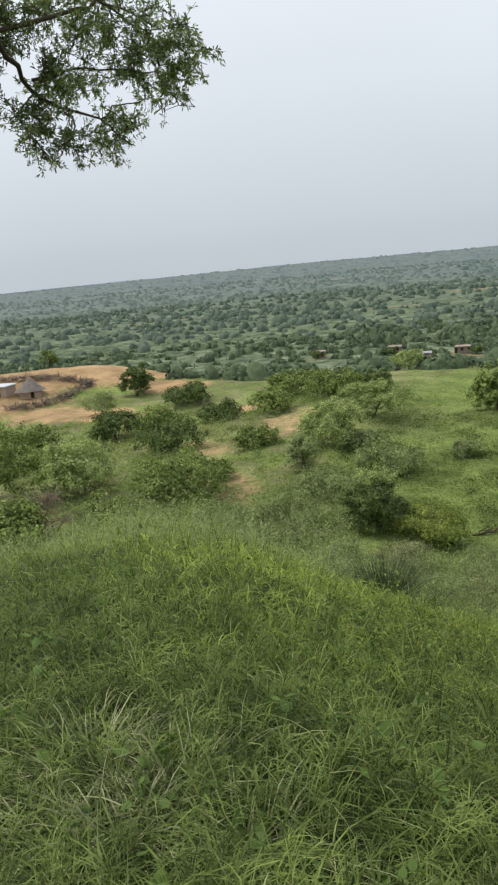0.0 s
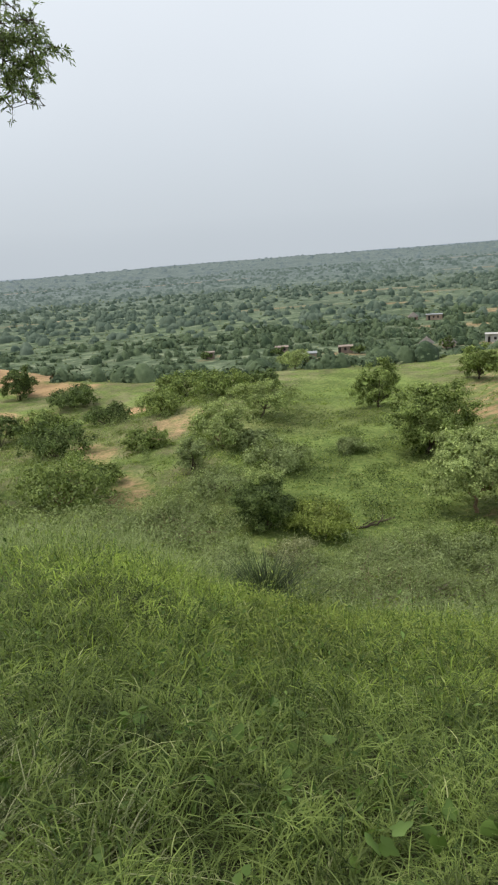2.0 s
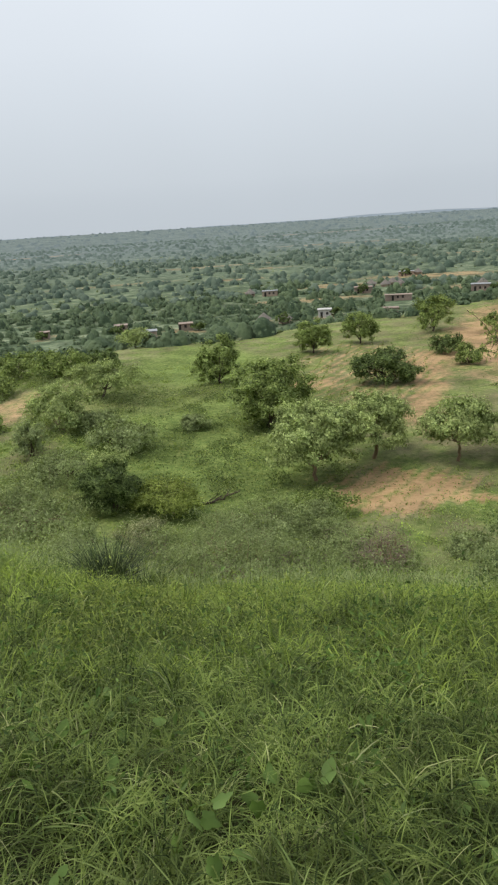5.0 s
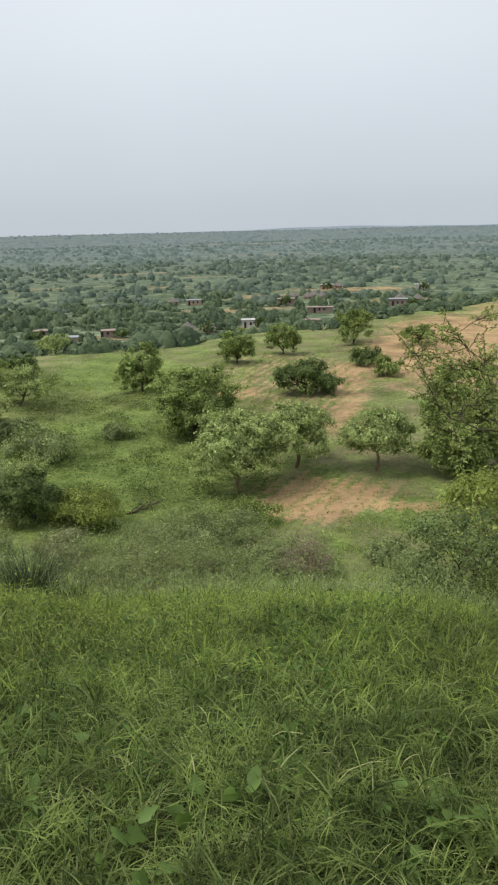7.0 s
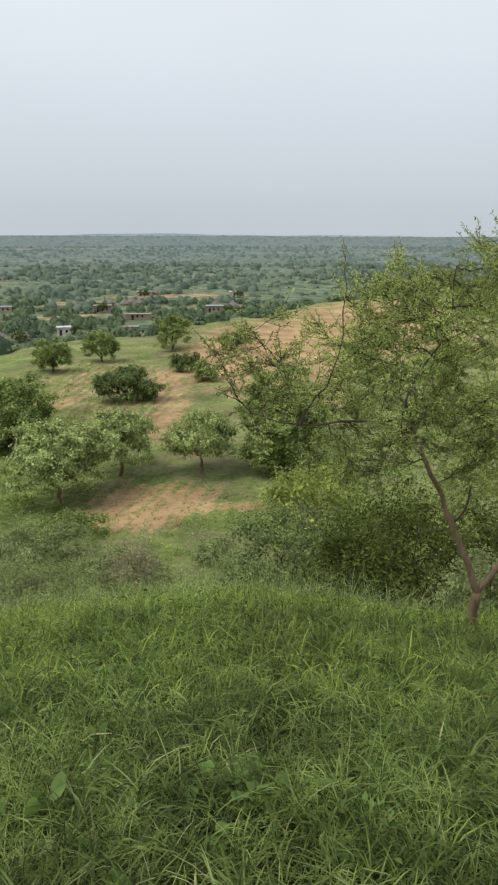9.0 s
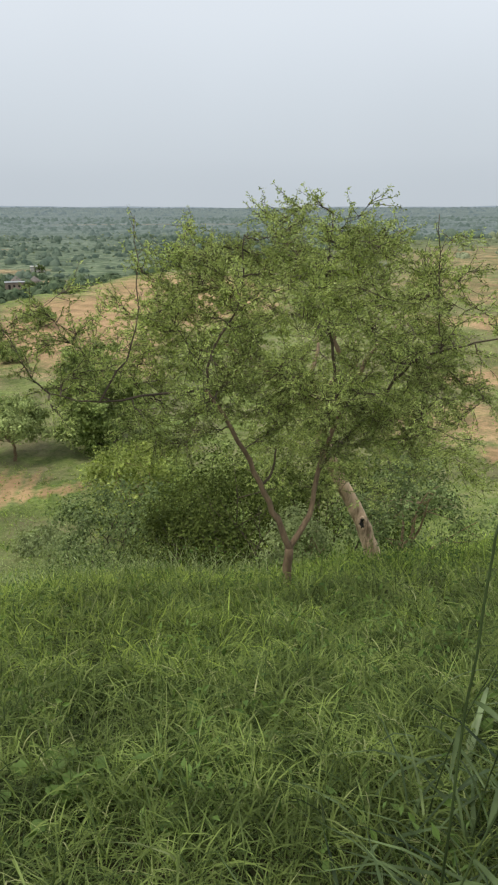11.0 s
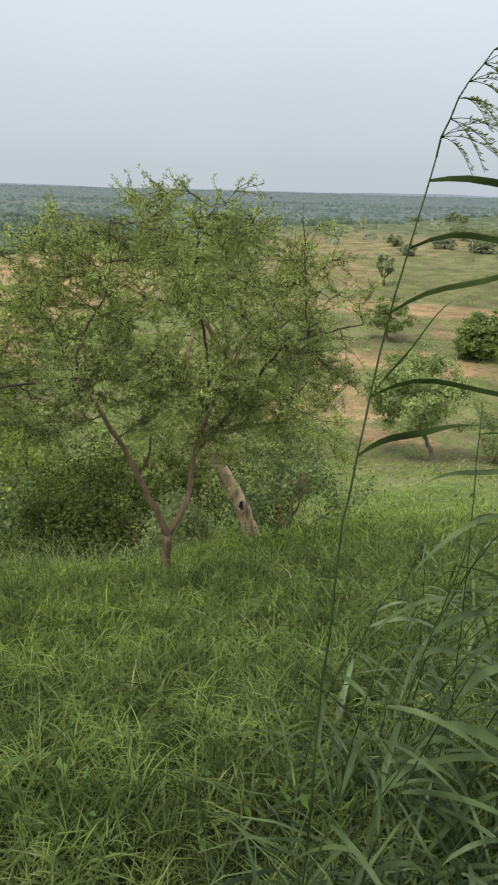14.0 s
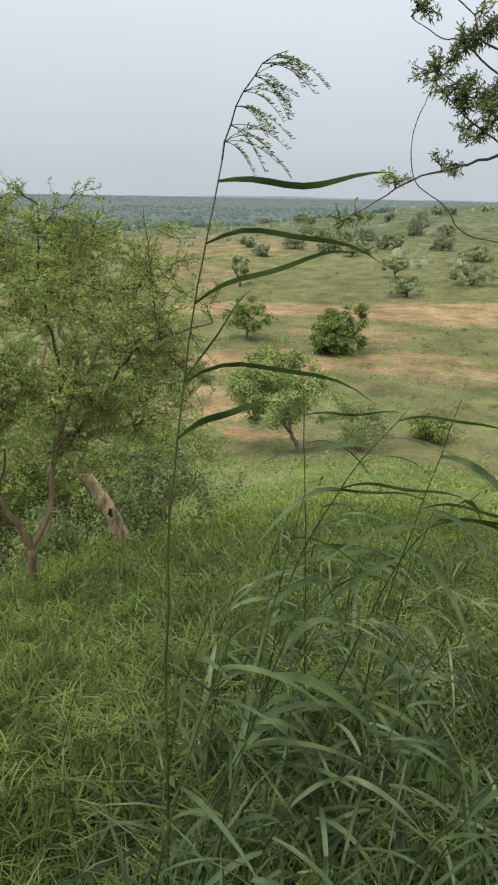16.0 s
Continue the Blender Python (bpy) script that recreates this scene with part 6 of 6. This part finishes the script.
def seed_panicle(seed, x, y, points, fall, count):
    """A grass stalk that bows over into a drooping panicle of thin seed branches."""
    rng = np.random.default_rng(seed)
    z = ground_z(x, y)
    root = thing("panicle_grass", x, y, z, "grass stalk bowed under a drooping pale green seed head", "grass")
    line = limb_line(rng, [[0, 0, -0.04]] + [np.array(p) - [x, y, z] for p in points], 6, 0.004)
    g = Geo()
    tube(g, line, np.linspace(0.0026, 0.0010, len(line)), 5)
    part("stalk", g.mesh("stalk", STALK, True), root)
    g, seeds = Geo(), Geo()
    for k in range(count):
        p = line[len(line) - 1 - int(rng.integers(0, 9))]
        d = np.array(fall) * rng.uniform(0.5, 1.15) + rng.normal(0, 0.035, 3)
        u = np.linspace(0, 1, 7)[:, None]
        sp = p + d * [1, 1, 0] * u ** 0.8 + np.array([0, 0, d[2]]) * u ** 1.8
        tube(g, sp, np.linspace(0.0009, 0.0004, 7), 3)
        n = 34
        q = rng.uniform(0.15, 1, n) * 6
        j = np.minimum(q.astype(int), 5)
        at = sp[j] + (sp[j + 1] - sp[j]) * (q - j)[:, None]
        pinnae(seeds, rng, at, np.tile(d / np.linalg.norm(d), (n, 1)) + rng.normal(0, 0.3, (n, 3)), np.full(n, 0.011), np.full(n, 0.0036))
    part("seed_stem", g.mesh("seed_stem", REED_LIT), root)
    part("seeds", seeds.mesh("seeds", PALE_GRASS), root)


seed_panicle(340, 2.08, -0.22, [(2.09, -0.24, 0.28), (2.14, -0.25, 0.34), (2.17, -0.30, 0.38), (2.21, -0.41, 0.43), (2.20, -0.51, 0.43)], (-0.05, -0.24, -0.15), 24)


# ---- broad-leaved herbs in the grass ----
def leaf_disc(name, r, notch, lobes=0.0):
    v, f = [(0.0, 0.0, 0.0)], []
    n = 20 if lobes else 12
    for k in range(n):
        a = 2 * math.pi * k / n
        rr = r * (1 - notch * math.exp(-((a - math.pi) / 0.5) ** 2)) * (1 + 0.45 * math.exp(-(min(a, 2 * math.pi - a) / 0.45) ** 2)) * (1 + lobes * math.cos(5 * a))
        v.append((rr * math.cos(a), rr * 0.82 * math.sin(a), 0.16 * r * math.cos(2 * a) - 0.25 * r * (math.cos(a) > 0.6) * math.cos(a)))
    for k in range(n):
        f.append((0, 1 + k, 1 + (k + 1) % n))
    return mesh_of(name, np.array(v), None, np.array(f), HERB, True)


LEAVES = [leaf_disc("leaf", 0.033, 0.25), leaf_disc("leaf", 0.023, 0.5), leaf_disc("leaf", 0.017, 0.2), leaf_disc("leaf", 0.034, 0.35, 0.13)]


def herb(seed, x, y, n, tall, which):
    rng = np.random.default_rng(seed)
    root = thing("broadleaf_herb", x, y, ground_z(x, y), "low herb with rounded soft green leaves among grass", "plant", "herbs in the grass")
    spots = []
    for k in range(n):
        g = Geo()
        a, r = rng.uniform(0, 2 * np.pi), rng.uniform(0.03, 0.13)
        tip = np.array([r * math.cos(a), r * math.sin(a), tall * rng.uniform(0.6, 1.1)])
        tube(g, bent(rng, (0, 0, -0.02), tip, 0.1, 4), [0.0022, 0.002, 0.0017, 0.0014], 4)
        spots.append((tip, a))
        part("stem", g.mesh("stem", HERB), root)
    for tip, a in spots:
        ob = part("leaf", LEAVES[which], root)
        ob.matrix_local = Matrix.Translation(tip) @ Euler((rng.normal(0, 0.5), rng.normal(0.25, 0.5), a)).to_matrix().to_4x4()
    return root


HERB_SPOTS = [(1.81, 1.45), (1.66, 1.38), (2.52, 1.38), (0.72, 1.78), (-0.58, 2.25), (-1.3, 2.75), (-1.52, 3.87), (2.38, -0.70), (1.2, 1.75)]
rng_herb = np.random.default_rng(400)
for k in range(70):
    d_k, az_k = 1.0 + 3.6 * rng_herb.random() ** 1.3, math.radians(rng_herb.uniform(-22, 104))
    herb(401 + k, d_k * math.sin(az_k), d_k * math.cos(az_k), int(rng_herb.integers(4, 9)), rng_herb.uniform(0.08, 0.17), int(rng_herb.integers(0, 3)))
for k, (x_k, y_k) in enumerate(HERB_SPOTS):
    herb(480 + k, x_k, y_k, 6, 0.18, 0 if k % 3 else 3)
for k, (x_k, y_k) in enumerate([(-1.22, 2.66), (-0.57, 2.21), (-1.28, 3.38), (-1.07, 2.4), (0.73, 1.57), (1.05, 1.83), (1.69, 1.34), (1.95, 1.44), (2.05, 1.17), (2.41, -0.79), (2.53, -0.7)]):
    herb(490 + k, x_k, y_k, 3, 0.19, 3)

# ---- hut, sheds, fence and the far houses ----
def box_mesh(name, lo, hi, mat, bev=0.03):
    bm = bmesh.new()
    bmesh.ops.create_cube(bm, size=1)
    for v in bm.verts:
        v.co = Vector([(lo[i] + hi[i]) / 2 + v.co[i] * (hi[i] - lo[i]) for i in range(3)])
    bmesh.ops.bevel(bm, geom=bm.edges, offset=bev, segments=1, affect="EDGES")
    me = bpy.data.meshes.new(name)
    bm.to_mesh(me)
    bm.free()
    me.materials.append(mat)
    return me


def round_hut(x, y, r, wall_h, roof_h, seed, label, face=0.0):
    """A round mud hut with a conical thatch roof and a dark doorway."""
    rng = np.random.default_rng(seed)
    root = thing("round_hut", x, y, ground_z(x, y), label, "hut")
    n = 20
    g = Geo()
    for k in range(n):
        a = 2 * math.pi * (k + 0.5) / n
        if abs((a - face + math.pi) % (2 * math.pi) - math.pi) < 0.22:
            continue
        c, s = math.cos(a), math.sin(a)
        w = math.pi * r / n * 1.02
        t = np.array([-s, c, 0]) * w
        inner, outer = np.array([c, s, 0]) * (r - 0.18), np.array([c, s, 0]) * r
        v = [outer - t, outer + t, inner + t, inner - t]
        v = np.array([p + np.array([0, 0, -0.2]) for p in v] + [p + np.array([0, 0, wall_h]) for p in v])
        g.add(v, [[0, 1, 5, 4], [1, 2, 6, 5], [2, 3, 7, 6], [3, 0, 4, 7], [4, 5, 6, 7]])
    part("wall", g.mesh("wall", MUD), root)
    g = Geo()
    for layer in range(5):
        f0, f1 = 1 - layer / 5, 1 - (layer + 1) / 5
        m = 40
        a = np.arange(m) * 2 * np.pi / m
        jag = rng.uniform(0.97, 1.04, m)
        r0, r1 = (r * 1.28 * f0 + 0.06) * jag, r * 1.28 * f1 + 0.02
        z0, z1 = wall_h - 0.25 + roof_h * layer / 5 - 0.06, wall_h - 0.25 + roof_h * (layer + 1) / 5
        v = np.concatenate([np.stack([r0 * np.cos(a), r0 * np.sin(a), np.full(m, z0)], 1), np.stack([r1 * np.cos(a), r1 * np.sin(a), np.full(m, z1)], 1), np.stack([r0 * 0.9 * np.cos(a), r0 * 0.9 * np.sin(a), np.full(m, z0 + 0.02)], 1)])
        i = np.arange(m)
        k = (i + 1) % m
        g.add(v, np.concatenate([np.stack([i, k, m + k, m + i], 1), np.stack([2 * m + i, 2 * m + k, k, i], 1)]))
    g.add(np.array([[0.05, 0, wall_h - 0.3 + roof_h], [-0.03, 0.05, wall_h - 0.3 + roof_h], [-0.03, -0.05, wall_h - 0.3 + roof_h], [0, 0, wall_h + roof_h]]), None, [[0, 1, 3], [1, 2, 3], [2, 0, 3]])
    part("thatch_roof", g.mesh("thatch_roof", THATCH), root)
    return root


def house(x, y, w, d, h, turn, wall, label, openings, roof=None, flat=True):
    """A small flat-roofed house with thick roof edge, door and window openings set in."""
    root = thing("house", x, y, ground_z(x, y), label, "house")
    root.rotation_euler = (0, 0, radians(turn))
    xs = sorted({-w / 2, w / 2, *[c for o in openings for c in (o[0], o[0] + o[1])]})

    def slab(x0, x1, y0, y1, z0, z1):
        v = np.array([[a, b, c] for c in (z0, z1) for a, b in ((x0, y0), (x1, y0), (x1, y1), (x0, y1))])
        g = Geo()
        g.add(v, [[0, 1, 5, 4], [1, 2, 6, 5], [2, 3, 7, 6], [3, 0, 4, 7], [4, 5, 6, 7], [3, 2, 1, 0]])
        part("wall", g.mesh("wall", wall), root)

    for a, b in zip(xs[:-1], xs[1:]):
        o = [q for q in openings if q[0] <= a + 1e-6 and q[0] + q[1] >= b - 1e-6]
        if o:
            if o[0][2] > 0.05:
                slab(a, b, -d / 2, -d / 2 + 0.25, -0.3, o[0][2])
            slab(a, b, -d / 2, -d / 2 + 0.25, o[0][3], h)
        else:
            slab(a, b, -d / 2, -d / 2 + 0.25, -0.3, h)
    slab(-w / 2, w / 2, d / 2 - 0.25, d / 2, -0.3, h)
    slab(-w / 2, -w / 2 + 0.25, -d / 2 + 0.25, d / 2 - 0.25, -0.3, h)
    slab(w / 2 - 0.25, w / 2, -d / 2 + 0.25, d / 2 - 0.25, -0.3, h)
    part("roof", box_mesh("roof", (-w / 2 - 0.2, -d / 2 - 0.3, h), (w / 2 + 0.2, d / 2 + 0.2, h + 0.2), roof or wall), root)
    # near-black panels fill the openings in place of shade inside the house
    for o in openings:
        part("doorway_dark" if o[2] < 0.05 else "shutter", box_mesh("dark_panel", (o[0] + 0.04, -d / 2 + 0.16, max(o[2], 0.02)), (o[0] + o[1] - 0.04, -d / 2 + 0.22, o[3] - 0.03), DARKHOLE, 0.01), root)
    return root


def brush_fence(pts, high, seed, label):
    """A heaped fence of dry thorn branches along a line."""
    rng = np.random.default_rng(seed)
    pts = np.array(pts, float)
    x0, y0 = pts[0]
    z0 = ground_z(x0, y0)
    root = thing("brush_fence", x0, y0, z0, label, "fence")
    g = Geo()
    for a, b in zip(pts[:-1], pts[1:]):
        n = int(np.linalg.norm(b - a) * 34)
        for _ in range(n):
            p = a + (b - a) * rng.random() + rng.normal(0, 0.28, 2)
            z = ground_z(*p)
            q = np.array([p[0] - x0, p[1] - y0, z - z0 + rng.uniform(0.0, high * 0.5)])
            d = rng.normal(0, 1, 3) * [1, 1, 0.6] + [0, 0, 0.35]
            d /= np.linalg.norm(d)
            tube(g, bent(rng, q, q + d * rng.uniform(0.5, 1.1) * high, 0.15, 4), [0.035, 0.03, 0.02, 0.01], 4)
    part("brushwood", g.mesh("brushwood", BRUSH), root)
    return root


round_hut(-33.0, 95.6, 1.6, 1.05, 1.75, 501, "round mud hut with conical grey thatch roof on sand", -1.15)
PALE_ROOF = plain_material("pale_sheet_roof", (0.44, 0.46, 0.48), (0.58, 0.60, 0.62), 2, 0.5)
SHED_ROOF = plain_material("grey_sheet_roof", (0.20, 0.205, 0.21), (0.30, 0.305, 0.31), 2, 0.5)
house(-37.2, 96.5, 2.8, 2.2, 1.2, -20, MUD, "low mud shed with pale sheet roof beside hut", [(-0.4, 0.8, 0.0, 1.0)], PALE_ROOF)
brush_fence([(-34.5, 89.5), (-31.0, 89.0), (-28.0, 92.5), (-26.4, 97.0)], 1.25, 502, "grey brushwood fence curving round the hut yard")
brush_fence([(-26.4, 98.0), (-25.0, 99.6), (-28.0, 101.2), (-31.0, 101.8), (-40.0, 102.5)], 1.2, 503, "grey brushwood fence behind the hut")
D1 = [(-1.4, 0.8, 0.0, 1.9), (0.4, 0.8, 0.9, 1.8)]
D2 = [(-2.4, 0.9, 0.0, 1.9), (-0.6, 0.8, 0.9, 1.8), (1.2, 0.8, 0.9, 1.8)]
house(104.7, 197.0, 4.2, 3.5, 2.5, -28, WHITE, "small whitewashed house with dark openings", D1)
house(180.8, 213.8, 7.0, 4.0, 2.6, -40, PINK, "low pink-brown house with pale roof", D2, SHED_ROOF)
house(149.5, 247.5, 7.2, 4.0, 2.5, -31, PINK, "low tan house among bushes", D2)
house(46.4, 196.7, 5.0, 4.0, 2.4, -13, MUD, "small mud house with pale grey sheet roof", D1, SHED_ROOF)
house(61.0, 206.8, 4.2, 3.6, 2.0, -16, PINK, "long reddish mud house among bushes", D2)
house(43.0, 218.8, 4.0, 3.6, 2.0, -11, PINK, "reddish mud house among bushes", D1)
house(19.8, 226.0, 3.4, 3.0, 2.0, -5, PINK, "small hut with pink roof among bushes", D1, PINK)
house(119.2, 273.7, 6.5, 3.6, 2.2, -24, MUD, "low mud house with pale grey sheet roof behind thorn trees", D2, SHED_ROOF)
house(144.1, 214.2, 9.5, 3.0, 2.0, -34, PINK, "long low brown mud house with dark openings", D2)
house(123.6, 189.0, 6.0, 3.0, 1.5, -33, PINK, "low broken brown mud house among scrub", D1)
house(205.0, 298.0, 7.5, 4.0, 2.4, -36, MUD, "mud house on far village edge", D2, SHED_ROOF)
house(236.0, 262.0, 6.5, 4.0, 2.5, -42, WHITE, "pale house on far village edge", D1)
for k, (x, y) in enumerate([(84.6, 199.9), (89.9, 195.7), (112.4, 279.5), (169.9, 262.6), (176.5, 267.0), (180.0, 268.5), (211.7, 297.6), (166.0, 268.0), (192.0, 226.0), (198.0, 222.0), (174.5, 258.0)]):
    round_hut(x, y, 1.9, 1.5, 2.0, 520 + k, "round hut with grey conical thatch in the village", -1.4)
# trees placed on the camera's side of the houses, to hide them in part
for k, (x, y, h, w) in enumerate([(107.5, 194.5, 3.4, 4.4), (183.5, 209.0, 3.6, 4.6), (146.5, 243.0, 4.4, 5.4), (44.2, 193.5, 3.4, 4.6),
                                  (63.6, 202.6, 3.0, 4.2), (41.2, 215.0, 3.2, 4.6), (201.5, 293.0, 4.6, 5.8), (233.0, 257.0, 4.8, 6.0), (87.5, 192.0, 4.0, 5.0), (18.5, 222.0, 2.8, 4.0)]):
    tree("village_tree", x, y, h, w, DARK, BARK_DARK, "rounded dark green tree beside village houses", 0.2, 0.14, 40, 26, 0.3, 560 + k, group="trees among the village houses")
